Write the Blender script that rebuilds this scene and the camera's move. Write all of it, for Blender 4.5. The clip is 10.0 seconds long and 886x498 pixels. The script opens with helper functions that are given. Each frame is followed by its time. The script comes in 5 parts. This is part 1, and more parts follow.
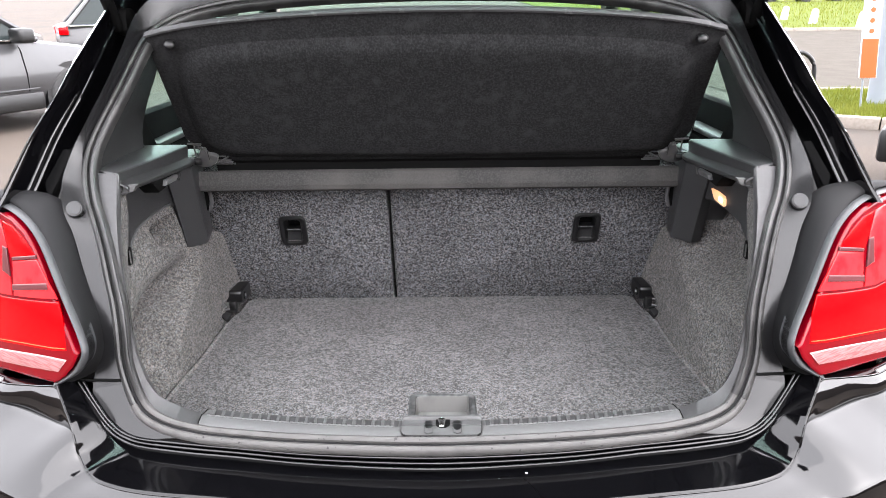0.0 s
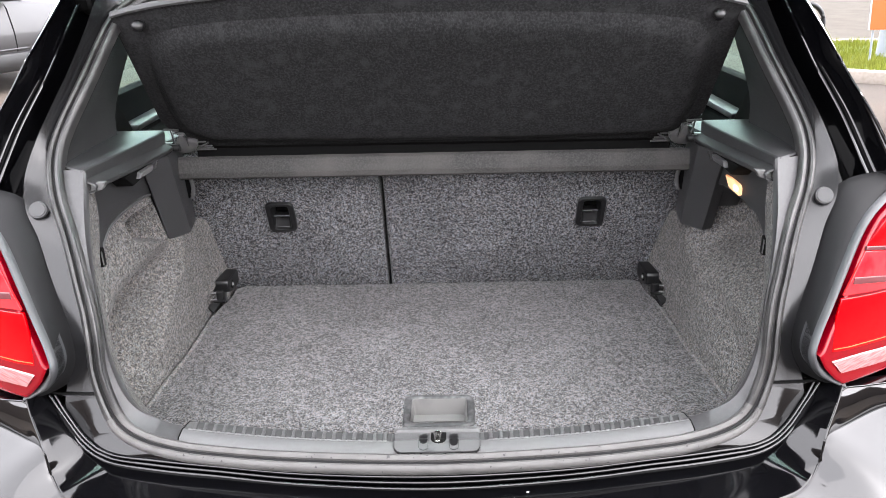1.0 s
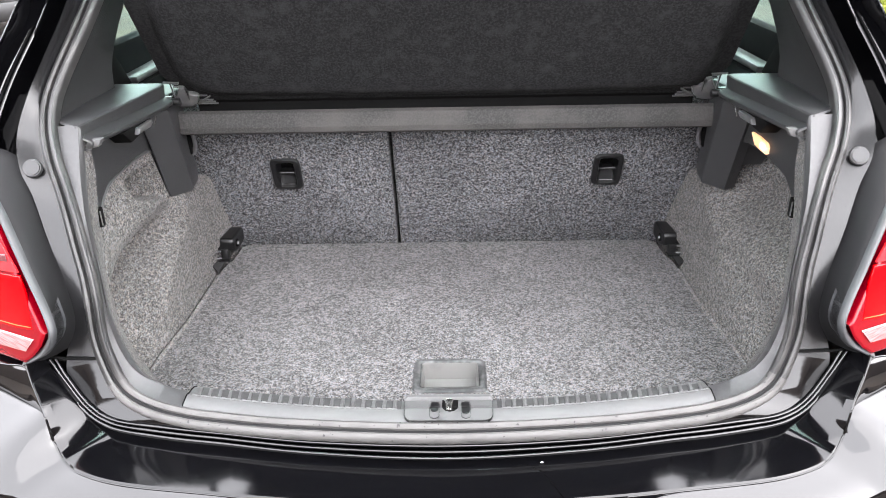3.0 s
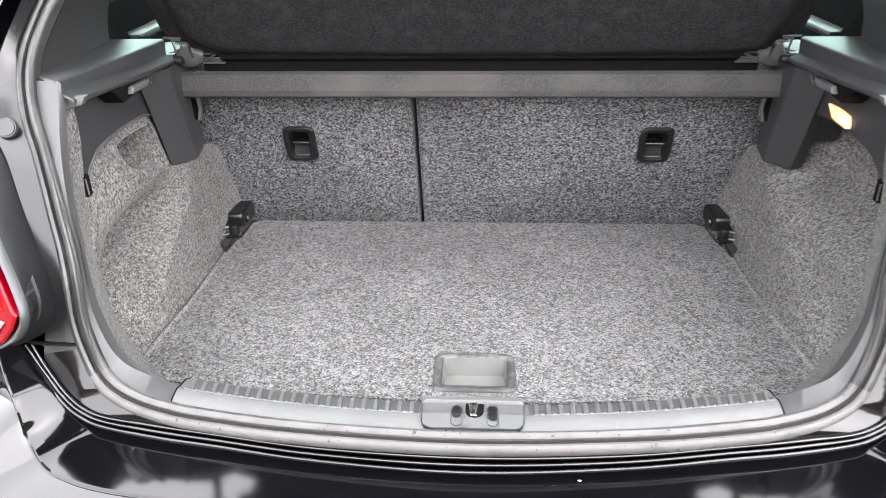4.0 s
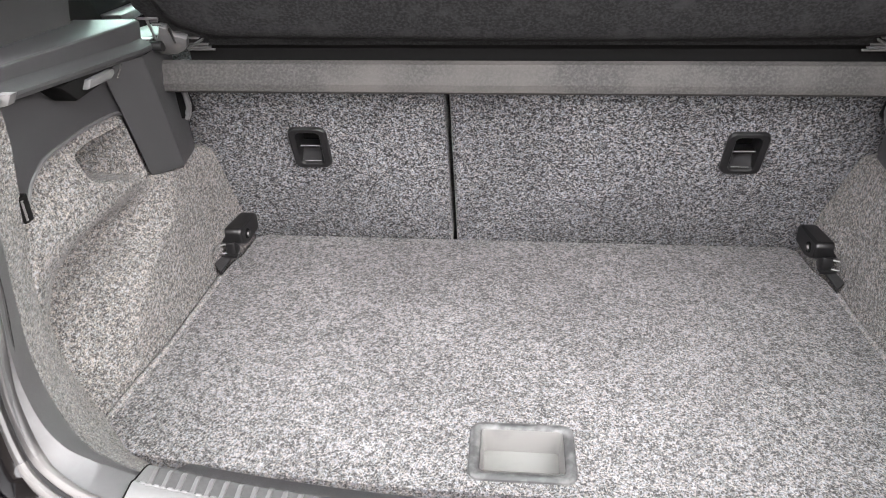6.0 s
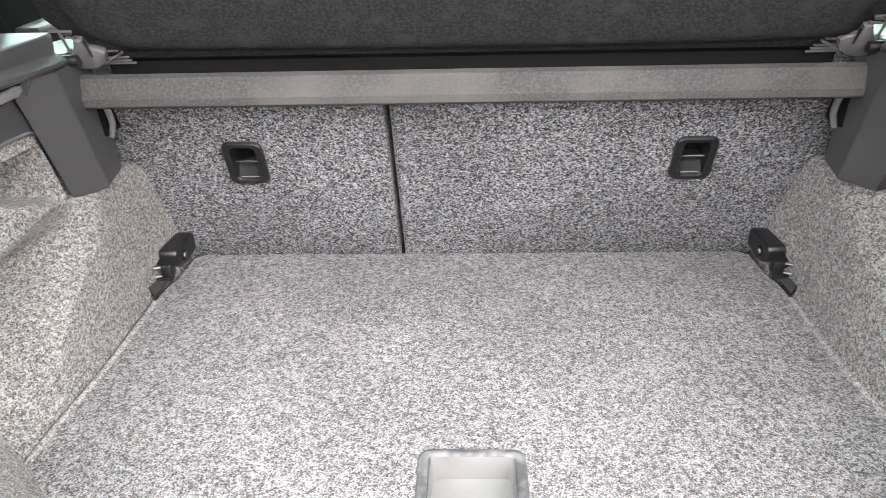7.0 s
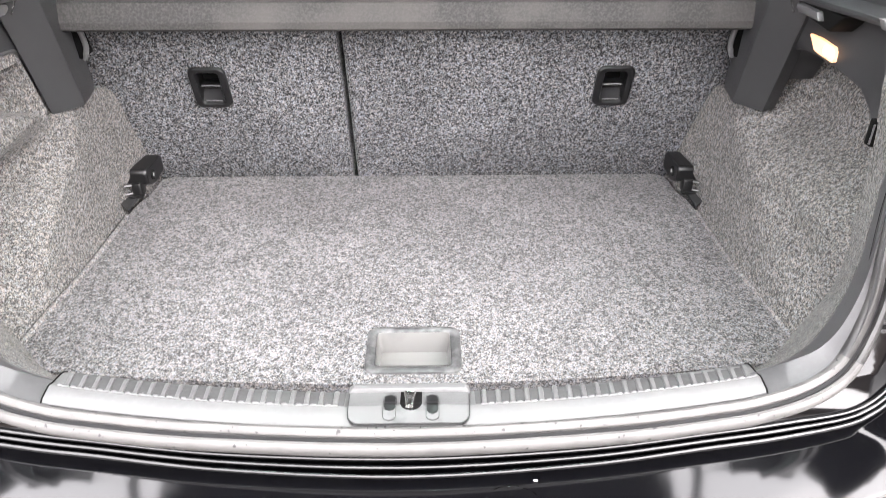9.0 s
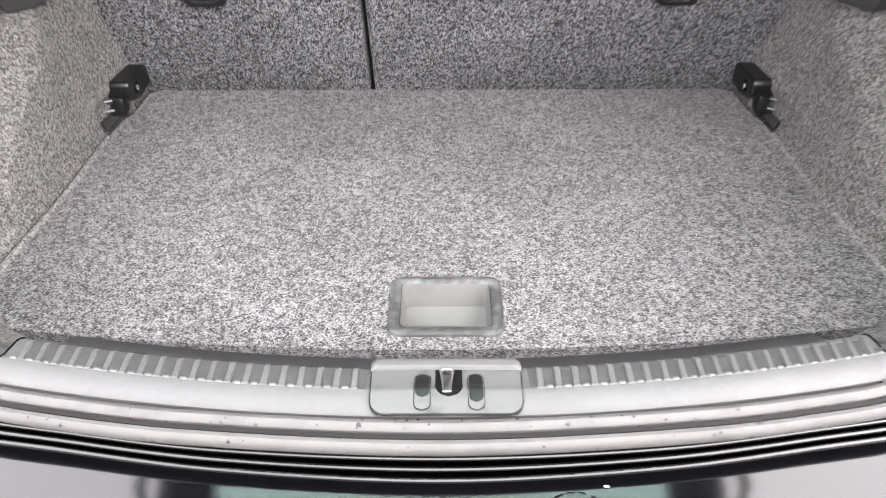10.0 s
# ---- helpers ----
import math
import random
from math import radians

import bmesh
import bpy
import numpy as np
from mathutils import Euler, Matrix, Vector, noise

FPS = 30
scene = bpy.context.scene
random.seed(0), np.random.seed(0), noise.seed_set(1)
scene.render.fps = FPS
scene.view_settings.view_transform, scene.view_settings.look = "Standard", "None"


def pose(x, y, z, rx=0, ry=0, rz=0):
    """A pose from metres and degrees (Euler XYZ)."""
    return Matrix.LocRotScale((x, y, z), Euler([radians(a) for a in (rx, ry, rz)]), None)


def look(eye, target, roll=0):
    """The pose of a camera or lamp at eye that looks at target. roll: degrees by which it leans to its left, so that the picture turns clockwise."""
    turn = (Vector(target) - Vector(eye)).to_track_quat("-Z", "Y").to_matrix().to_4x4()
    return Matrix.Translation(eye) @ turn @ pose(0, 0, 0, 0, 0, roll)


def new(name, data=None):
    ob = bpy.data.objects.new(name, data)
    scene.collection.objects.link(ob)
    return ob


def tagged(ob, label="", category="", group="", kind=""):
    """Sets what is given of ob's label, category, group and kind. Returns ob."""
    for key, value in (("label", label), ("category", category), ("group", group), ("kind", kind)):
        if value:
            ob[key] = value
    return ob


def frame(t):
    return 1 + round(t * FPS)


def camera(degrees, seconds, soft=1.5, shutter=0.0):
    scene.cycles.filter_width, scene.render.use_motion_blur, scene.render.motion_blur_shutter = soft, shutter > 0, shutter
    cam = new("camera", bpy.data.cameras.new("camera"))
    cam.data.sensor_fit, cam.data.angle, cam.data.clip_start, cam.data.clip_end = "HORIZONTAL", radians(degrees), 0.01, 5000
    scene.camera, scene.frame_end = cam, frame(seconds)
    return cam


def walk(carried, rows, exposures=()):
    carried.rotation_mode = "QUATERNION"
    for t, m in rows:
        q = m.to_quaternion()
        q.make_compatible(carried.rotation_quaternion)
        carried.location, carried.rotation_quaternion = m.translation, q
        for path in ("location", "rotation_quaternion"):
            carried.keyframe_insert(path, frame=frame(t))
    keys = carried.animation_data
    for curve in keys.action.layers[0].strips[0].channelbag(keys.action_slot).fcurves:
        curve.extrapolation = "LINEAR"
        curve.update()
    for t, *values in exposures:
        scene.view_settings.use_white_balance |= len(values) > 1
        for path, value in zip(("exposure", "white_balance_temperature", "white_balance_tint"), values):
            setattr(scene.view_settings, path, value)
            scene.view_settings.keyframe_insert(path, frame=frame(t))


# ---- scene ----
cam = camera(62.4, 10.0, soft=0.85, shutter=0.4)
PATH = [
    (0, (0.016, 0.352, 1.311), (0.006, 2.249, 0.677), -0.7),
    (0.5, (0.019, 0.427, 1.324), (0.007, 2.303, 0.63), -1.0),
    (1, (0.026, 0.458, 1.349), (0.012, 2.312, 0.598), -1.2),
    (1.5, (0.026, 0.455, 1.363), (0.007, 2.291, 0.569), -1.3),
    (2, (0.021, 0.463, 1.363), (-0.001, 2.283, 0.535), -1.3),
    (2.5, (0.025, 0.479, 1.36), (-0.004, 2.288, 0.507), -1.3),
    (3.8, (0.004, 0.6, 1.296), (-0.065, 2.383, 0.392), -0.6),
    (4, (0.013, 0.634, 1.284), (-0.091, 2.408, 0.366), -0.9),
    (4.5, (0.005, 0.713, 1.259), (-0.138, 2.475, 0.323), -0.7),
    (5, (-0.012, 0.785, 1.248), (-0.187, 2.535, 0.296), -0.6),
    (5.2, (-0.015, 0.803, 1.244), (-0.205, 2.551, 0.291), -0.7),
    (6.3, (-0.016, 0.903, 1.224), (-0.182, 2.66, 0.282), -1.7),
    (6.5, (-0.009, 0.913, 1.222), (-0.154, 2.673, 0.284), -1.7),
    (7, (0.007, 0.928, 1.221), (-0.072, 2.693, 0.283), -1.6),
    (7.5, (0.02, 0.921, 1.228), (0.004, 2.685, 0.286), -1.3),
    (8, (0.028, 0.873, 1.23), (0.053, 2.632, 0.278), -0.7),
    (8.5, (0.03, 0.805, 1.234), (0.069, 2.546, 0.251), -0.2),
    (9, (0.029, 0.774, 1.22), (0.062, 2.487, 0.188), 0.1),
    (9.5, (0.02, 0.822, 1.192), (0.036, 2.484, 0.08), 0.1),
    (10, (0.003, 0.934, 1.153), (0.002, 2.51, -0.077), -0.2),
]
EXPOSURES = [(0, 1.28, 6450, 15), (1, 1.42, 6450, 15), (2.5, 1.68, 6450, 14), (4.5, 1.96, 6550, 14), (6.5, 2.18, 6700, 15), (7.5, 2.44, 6650, 15), (9, 2.28, 6650, 15), (10, 1.94, 6650, 16)]
walk(cam, [(t, look(eye, target, roll)) for t, eye, target, roll in PATH], EXPOSURES)

# ---- sky and light: bright overcast day ----
world = bpy.data.worlds.new("overcast_sky")
scene.world = world
world.use_nodes = True
wn, wl = world.node_tree.nodes, world.node_tree.links
sky = wn.new("ShaderNodeTexSky")
sky.sky_type, sky.sun_disc = "NISHITA", False
sky.sun_elevation, sky.sun_rotation = radians(32), radians(122)
sky.air_density, sky.dust_density, sky.ozone_density = 1.0, 6.0, 1.0
cloud = wn.new("ShaderNodeHueSaturation")
cloud.inputs["Saturation"].default_value = 0.12
wl.new(sky.outputs["Color"], cloud.inputs["Color"])
veil = wn.new("ShaderNodeMix")
veil.data_type = "RGBA"
veil.inputs["Factor"].default_value = 0.7
veil.inputs["B"].default_value = (36, 36.5, 37.5, 1)
wl.new(cloud.outputs["Color"], veil.inputs["A"])
wl.new(veil.outputs["Result"], wn["Background"].inputs["Color"])
wn["Background"].inputs["Strength"].default_value = 0.134
sun_data = bpy.data.lights.new("sun", "SUN")
sun_data.energy, sun_data.angle, sun_data.color = 2.3, radians(115), (1, 0.97, 0.94)
sun = new("sun", sun_data)
sun.matrix_world = look((9.2, -4.2, 7.3), (0, 1.5, 0.6))


# ---- materials ----
def material(name, base, rough=0.5, metal=0.0, coat=0.0, spec=0.5, grain=None, bump=None, trans=0.0, emit=None, ior=1.5, stain=None, sheen=0.0):
    """A surface: base colour, with grain=(scale, other colour, low, high), bump=(scale, strength, metres), stain=(scale, colour, low, high)."""
    m = bpy.data.materials.new(name)
    m.use_nodes = True
    n, l = m.node_tree.nodes, m.node_tree.links
    b = n["Principled BSDF"]
    b.inputs["Base Color"].default_value = (*base, 1)
    b.inputs["Roughness"].default_value = rough
    b.inputs["Metallic"].default_value = metal
    b.inputs["Coat Weight"].default_value = coat
    b.inputs["Coat Roughness"].default_value = 0.015
    b.inputs["Coat IOR"].default_value = 1.5
    b.inputs["Specular IOR Level"].default_value = spec
    b.inputs["Transmission Weight"].default_value = trans
    b.inputs["IOR"].default_value = ior
    b.inputs["Sheen Weight"].default_value = sheen
    if emit:
        b.inputs["Emission Color"].default_value = (*emit[0], 1)
        b.inputs["Emission Strength"].default_value = emit[1]
    co = n.new("ShaderNodeTexCoord")
    colour = None

    def layer(below, scale, other, low, high, detail):
        tex = n.new("ShaderNodeTexNoise")
        tex.inputs["Scale"].default_value, tex.inputs["Detail"].default_value = scale, detail
        l.new(co.outputs["Object"], tex.inputs["Vector"])
        ramp = n.new("ShaderNodeMapRange")
        ramp.inputs["From Min"].default_value, ramp.inputs["From Max"].default_value = low, high
        l.new(tex.outputs["Fac"], ramp.inputs["Value"])
        mix = n.new("ShaderNodeMix")
        mix.data_type = "RGBA"
        l.new(ramp.outputs["Result"], mix.inputs["Factor"])
        if below is None:
            mix.inputs["A"].default_value = (*base, 1)
        else:
            l.new(below, mix.inputs["A"])
        mix.inputs["B"].default_value = (*other, 1)
        return mix.outputs["Result"]

    if grain:
        colour = layer(None, *grain, 2)
    if stain:
        colour = layer(colour, *stain, 4)
    if colour is not None:
        l.new(colour, b.inputs["Base Color"])
    if bump:
        tex = n.new("ShaderNodeTexNoise")
        tex.inputs["Scale"].default_value, tex.inputs["Detail"].default_value = bump[0], 3
        l.new(co.outputs["Object"], tex.inputs["Vector"])
        bu = n.new("ShaderNodeBump")
        bu.inputs["Strength"].default_value, bu.inputs["Distance"].default_value = bump[1], bump[2]
        l.new(tex.outputs["Fac"], bu.inputs["Height"])
        l.new(bu.outputs["Normal"], b.inputs["Normal"])
    return m


def carpet(name, dark, light, across, along, spin, low, high, clumps=0.42, sheen=0.05):
    """Needle-felt carpet: short pale fibres lying every way over a dark ground, in clumps, with brushing marks and a pile.
    spin: the axis the fibres turn about, 0 to 2, so that they lie in the surface."""
    m = bpy.data.materials.new(name)
    m.use_nodes = True
    n, l = m.node_tree.nodes, m.node_tree.links
    b = n["Principled BSDF"]
    b.inputs["Roughness"].default_value = 0.95
    b.inputs["Specular IOR Level"].default_value = 0.08
    b.inputs["Sheen Weight"].default_value = sheen
    b.inputs["Sheen Roughness"].default_value = 0.4
    co = n.new("ShaderNodeTexCoord")

    def grain(scale, detail, rough=0.6, turn=0.0, shift=0.0):
        mp = n.new("ShaderNodeMapping")
        mp.vector_type = "TEXTURE"
        mp.inputs["Scale"].default_value = [1 / k for k in scale]
        mp.inputs["Rotation"].default_value = [radians(turn) if k == spin else 0 for k in range(3)]
        mp.inputs["Location"].default_value = (shift, shift * 0.7, shift * 1.3)
        l.new(co.outputs["Object"], mp.inputs["Vector"])
        tex = n.new("ShaderNodeTexNoise")
        tex.inputs["Scale"].default_value = 1.0
        tex.inputs["Detail"].default_value, tex.inputs["Roughness"].default_value = detail, rough
        l.new(mp.outputs["Vector"], tex.inputs["Vector"])
        return tex.outputs["Fac"]

    def calc(op, a, c):
        q = n.new("ShaderNodeMath")
        q.operation = op
        for i, v in enumerate((a, c)):
            if isinstance(v, (int, float)):
                q.inputs[i].default_value = v
            else:
                l.new(v, q.inputs[i])
        return q.outputs["Value"]

    def span(value, low, high, to_low=0.0, to_high=1.0):
        q = n.new("ShaderNodeMapRange")
        for key, v in (("From Min", low), ("From Max", high), ("To Min", to_low), ("To Max", to_high)):
            q.inputs[key].default_value = v
        l.new(value, q.inputs["Value"])
        return q.outputs["Result"]

    def blend(fac, a, c):
        q = n.new("ShaderNodeMix")
        q.data_type = "RGBA"
        l.new(fac, q.inputs["Factor"])
        for key, v in (("A", a), ("B", c)):
            if isinstance(v, tuple):
                q.inputs[key].default_value = (*v, 1)
            else:
                l.new(v, q.inputs[key])
        return q.outputs["Result"]

    stretched = [across] * 3
    stretched[(spin + 1) % 3] = along
    one, two, three = (grain(stretched, 1, 0.5, turn, shift) for turn, shift in ((12, 0.0), (71, 3.7), (-48, 8.1)))
    fibre = calc("MAXIMUM", one, calc("MAXIMUM", two, three))
    clump = calc("MULTIPLY", calc("SUBTRACT", grain([across * 0.31] * 3, 2, 0.6, 0, 5.0), 0.5), clumps)
    tuft = calc("ADD", fibre, clump)
    pale = blend(span(grain([across * 0.5] * 3, 1, 0.5, 0, 2.0), 0.42, 0.58), tuple(k * f for k, f in zip(light, (1.06, 0.99, 0.95))), tuple(k * f for k, f in zip(light, (0.93, 0.98, 1.06))))
    flecked = blend(span(tuft, low, high), dark, pale)
    clouds = calc("ADD", calc("MULTIPLY", grain((7, 7, 7), 3), 0.6), calc("MULTIPLY", grain((26, 26, 26), 2), 0.4))
    worn = n.new("ShaderNodeVectorMath")
    worn.operation = "SCALE"
    l.new(flecked, worn.inputs[0])
    l.new(span(clouds, 0.3, 0.7, 0.80, 1.18), worn.inputs["Scale"])
    l.new(worn.outputs["Vector"], b.inputs["Base Color"])
    bu = n.new("ShaderNodeBump")
    bu.inputs["Strength"].default_value, bu.inputs["Distance"].default_value = 0.6, 0.002
    l.new(tuft, bu.inputs["Height"])
    l.new(bu.outputs["Normal"], b.inputs["Normal"])
    return m


CARPET = carpet("boot_carpet", (0.024, 0.0236, 0.0236), (0.168, 0.164, 0.163), 500, 255, 2, 0.47, 0.745, 0.48, sheen=0.10)
SEAT_CARPET = carpet("seat_back_carpet", (0.0095, 0.0095, 0.010), (0.213, 0.215, 0.22), 550, 260, 1, 0.505, 0.775, 0.38)
SIDE_CARPET = carpet("side_carpet", (0.026, 0.0254, 0.0246), (0.170, 0.165, 0.157), 570, 280, 0, 0.47, 0.785, 0.45)
# Carpet lightened for the floor's edges, holding the light they catch.
LIT_EDGE = carpet("lit_carpet_edge", (0.040, 0.039, 0.038), (0.185, 0.18, 0.176), 480, 300, 2, 0.45, 0.75)
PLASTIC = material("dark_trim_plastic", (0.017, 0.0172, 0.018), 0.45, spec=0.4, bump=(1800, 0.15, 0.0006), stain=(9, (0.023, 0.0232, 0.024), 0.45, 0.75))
PLATE = material("lock_plate_plastic", (0.060, 0.060, 0.0605), 0.45, spec=0.5, bump=(1500, 0.15, 0.0006), stain=(45, (0.026, 0.026, 0.027), 0.55, 0.72))
BOWL = material("pale_bowl_plastic", (0.105, 0.103, 0.10), 0.5, spec=0.4, stain=(25, (0.075, 0.074, 0.072), 0.45, 0.75))
GASKET = material("matt_gasket", (0.0035, 0.0035, 0.0039), 0.7, spec=0.2, bump=(700, 0.15, 0.0006))
TRIM = material("matt_pillar_trim", (0.013, 0.013, 0.0135), 0.75, spec=0.25, bump=(1200, 0.25, 0.0008), stain=(12, (0.017, 0.017, 0.0175), 0.45, 0.75))
SILL = material("sill_trim_plastic", (0.061, 0.061, 0.0615), 0.55, spec=0.36, grain=(160, (0.066, 0.066, 0.067), 0.45, 0.7), bump=(1500, 0.15, 0.0006), stain=(11, (0.070, 0.0705, 0.069), 0.48, 0.8))
# Sill plastic again, darkened to hold the shade of the upright trim.
SHADED_SILL = material("shaded_sill_plastic", (0.034, 0.034, 0.035), 0.55, spec=0.4, grain=(160, (0.040, 0.040, 0.041), 0.45, 0.7), bump=(1500, 0.15, 0.0006), stain=(11, (0.043, 0.043, 0.044), 0.48, 0.8))
RIM = material("lamp_rim_plastic", (0.024, 0.025, 0.027), 0.45, spec=0.45, bump=(900, 0.1, 0.0006), stain=(20, (0.034, 0.035, 0.036), 0.45, 0.8))
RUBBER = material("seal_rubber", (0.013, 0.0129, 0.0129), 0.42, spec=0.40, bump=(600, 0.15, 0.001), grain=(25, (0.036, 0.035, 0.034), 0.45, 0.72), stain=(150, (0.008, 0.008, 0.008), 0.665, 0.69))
LIT_WORN_RUBBER = material("lit_scuffed_rubber", (0.064, 0.062, 0.0605), 0.58, spec=0.25, bump=(600, 0.15, 0.001), grain=(40, (0.050, 0.0485, 0.0475), 0.45, 0.72), stain=(150, (0.012, 0.012, 0.012), 0.67, 0.69))
# Black body paint again, its coat index raised to brighten the mirrored sky.
BRIGHTENED_PAINT = material("brightened_black_paint", (0.0012, 0.0012, 0.0015), 0.3, spec=0.0, coat=1.0, stain=(60, (0.002, 0.002, 0.0022), 0.55, 0.8))
BRIGHTENED_PAINT.node_tree.nodes["Principled BSDF"].inputs["Coat IOR"].default_value = 1.54
PAINT = material("black_paint", (0.0012, 0.0012, 0.0015), 0.3, spec=0.0, coat=1.0, stain=(60, (0.002, 0.002, 0.0022), 0.55, 0.8))
# Body paint again, coat weakened and blurred to dim the sky it mirrors.
DIMMED_PAINT = material("dimmed_black_paint", (0.0012, 0.0012, 0.0015), 0.35, spec=0.0, coat=0.8, stain=(60, (0.002, 0.002, 0.0022), 0.55, 0.8))
for paint, haze in ((BRIGHTENED_PAINT, 0.05), (PAINT, 0.03), (DIMMED_PAINT, 0.08)):
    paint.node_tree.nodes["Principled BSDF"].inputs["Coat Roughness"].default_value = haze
FLANGE = material("satin_jamb_paint", (0.006, 0.006, 0.0065), 0.4, spec=0.0, coat=0.75, stain=(40, (0.005, 0.005, 0.0053), 0.5, 0.8))
FLANGE.node_tree.nodes["Principled BSDF"].inputs["Coat Roughness"].default_value = 0.24
MATT = material("black_plastic", (0.0035, 0.0035, 0.0038), 0.4, spec=0.45, bump=(900, 0.1, 0.0005))
SHELF = material("shelf_felt", (0.0095, 0.0095, 0.0099), 0.9, spec=0.05, grain=(260, (0.0195, 0.0195, 0.020), 0.40, 0.68), bump=(500, 0.4, 0.0012), stain=(38, (0.022, 0.022, 0.0225), 0.52, 0.80))
BAR = material("shelf_front_vinyl", (0.016, 0.0155, 0.0152), 0.8, spec=0.25, grain=(300, (0.031, 0.030, 0.029), 0.4, 0.7), bump=(300, 0.5, 0.0012), stain=(9, (0.038, 0.036, 0.034), 0.48, 0.75))
WORN = material("worn_shelf_edge", (0.017, 0.017, 0.018), 0.5, spec=0.4, stain=(60, (0.07, 0.07, 0.07), 0.60, 0.72))
FRAME = material("worn_handle_frame", (0.028, 0.028, 0.029), 0.5, spec=0.4, grain=(90, (0.06, 0.06, 0.06), 0.45, 0.68), stain=(30, (0.10, 0.10, 0.10), 0.55, 0.75), bump=(500, 0.3, 0.0008))
FITTING = material("hinge_fitting_plastic", (0.050, 0.050, 0.051), 0.30, spec=0.6, stain=(60, (0.075, 0.072, 0.068), 0.55, 0.75))
EDGE = material("shelf_edge_plastic", (0.07, 0.07, 0.073), 0.4, spec=0.45, stain=(40, (0.11, 0.11, 0.11), 0.5, 0.8))
RED = material("red_lens", (0.36, 0.0, 0.001), 0.25, spec=0.05, coat=0.18)
DEEP_RED = material("deep_red_lens", (0.115, 0.0, 0.003), 0.2, spec=0.1, coat=0.25)
# Red paled with pink, standing in for sky mirrored in the upper lenses.
PALED_RED = material("paled_red_lens", (0.50, 0.018, 0.022), 0.2, spec=0.1, coat=0.35, stain=(30, (0.42, 0.004, 0.008), 0.45, 0.7))
SMOKE = material("smoked_band", (0.075, 0.022, 0.024), 0.3, spec=0.1, coat=0.1)
PINK = material("clear_lens", (0.27, 0.12, 0.12), 0.15, coat=0.5, grain=(1, (0.20, 0.065, 0.068), 0.42, 0.6))
for node in PINK.node_tree.nodes:
    if node.type == "TEX_NOISE":
        squeeze = PINK.node_tree.nodes.new("ShaderNodeMapping")
        squeeze.inputs["Scale"].default_value = (40, 40, 700)
        squeeze.inputs["Rotation"].default_value = (0, radians(8), 0)
        PINK.node_tree.links.new(node.inputs["Vector"].links[0].from_socket, squeeze.inputs["Vector"])
        PINK.node_tree.links.new(squeeze.outputs["Vector"], node.inputs["Vector"])
DARK_LINE = material("dark_line", (0.0006, 0.0006, 0.0006), 0.8, spec=0.02)
SHADED_TREAD = material("shaded_tread", (0.037, 0.037, 0.0375), 0.65, spec=0.22, grain=(200, (0.043, 0.043, 0.0435), 0.45, 0.7), stain=(25, (0.048, 0.048, 0.0485), 0.45, 0.75))
METAL = material("bright_steel", (0.6, 0.6, 0.58), 0.25, metal=1.0)
LAMP = material("lamp_cover", (0.75, 0.48, 0.28), 0.3, emit=((1.0, 0.40, 0.15), 0.28))
BULB = material("lamp_bulb", (0.8, 0.7, 0.55), 0.3, emit=((1.0, 0.78, 0.55), 0.55))
# Flat black: real black parts, and painted-in shade of holes, slots and gaps.
VOID = material("deep_black", (0.003, 0.003, 0.003), 0.7, spec=0.06)
GLASS = material("green_tinted_glass", (0.62, 0.89, 0.79), 0.0, trans=1.0, ior=1.45)
CABIN = material("cabin_trim", (0.010, 0.011, 0.0115), 0.85, spec=0.1, stain=(12, (0.014, 0.015, 0.015), 0.4, 0.8))
LINING = material("roof_lining", (0.42, 0.42, 0.41), 0.95, bump=(700, 0.2, 0.001))
TYRE = material("tyre_rubber", (0.018, 0.018, 0.018), 0.8, bump=(120, 0.4, 0.003))
ALLOY = material("wheel_alloy", (0.55, 0.55, 0.56), 0.3, metal=0.9)
DARK_ALLOY = material("dark_alloy", (0.05, 0.05, 0.05), 0.35, metal=0.6)
ASPHALT = material("worn_tarmac", (0.054, 0.043, 0.035), 0.9, spec=0.15, grain=(60, (0.075, 0.061, 0.05), 0.35, 0.7), bump=(90, 0.5, 0.006), stain=(0.6, (0.045, 0.041, 0.038), 0.45, 0.75))
ROAD = material("road_tarmac", (0.052, 0.046, 0.0385), 0.9, spec=0.05, grain=(2.2, (0.064, 0.057, 0.048), 0.35, 0.7), bump=(80, 0.4, 0.006))
GRASS = material("lawn", (0.060, 0.074, 0.008), 0.9, spec=0.1, grain=(14, (0.07, 0.088, 0.011), 0.35, 0.7), stain=(1.2, (0.068, 0.092, 0.016), 0.4, 0.7), bump=(60, 0.8, 0.03))
BLADES = material("grass_blades", (0.10, 0.118, 0.014), 0.8, spec=0.05, grain=(3, (0.14, 0.15, 0.03), 0.35, 0.7))
KERB = material("kerb_concrete", (0.20, 0.175, 0.15), 0.9, grain=(30, (0.16, 0.14, 0.12), 0.4, 0.7), bump=(60, 0.4, 0.004))
BRICK = material("weathered_brick", (0.13, 0.105, 0.088), 0.9, grain=(9, (0.10, 0.08, 0.066), 0.35, 0.7), bump=(20, 0.4, 0.01))
KERB_DARK = material("dark_brick", (0.05, 0.04, 0.034), 0.9, grain=(9, (0.07, 0.055, 0.045), 0.35, 0.7), bump=(20, 0.4, 0.01))
WHITE = material("white_paint", (0.40, 0.395, 0.39), 0.5, stain=(5, (0.33, 0.33, 0.32), 0.5, 0.8))
ORANGE = material("orange_vinyl", (0.42, 0.06, 0.005), 0.45, stain=(3, (0.38, 0.055, 0.005), 0.4, 0.8))
POST = material("grey_painted_steel", (0.17, 0.19, 0.215), 0.5, stain=(3, (0.15, 0.165, 0.19), 0.4, 0.8))
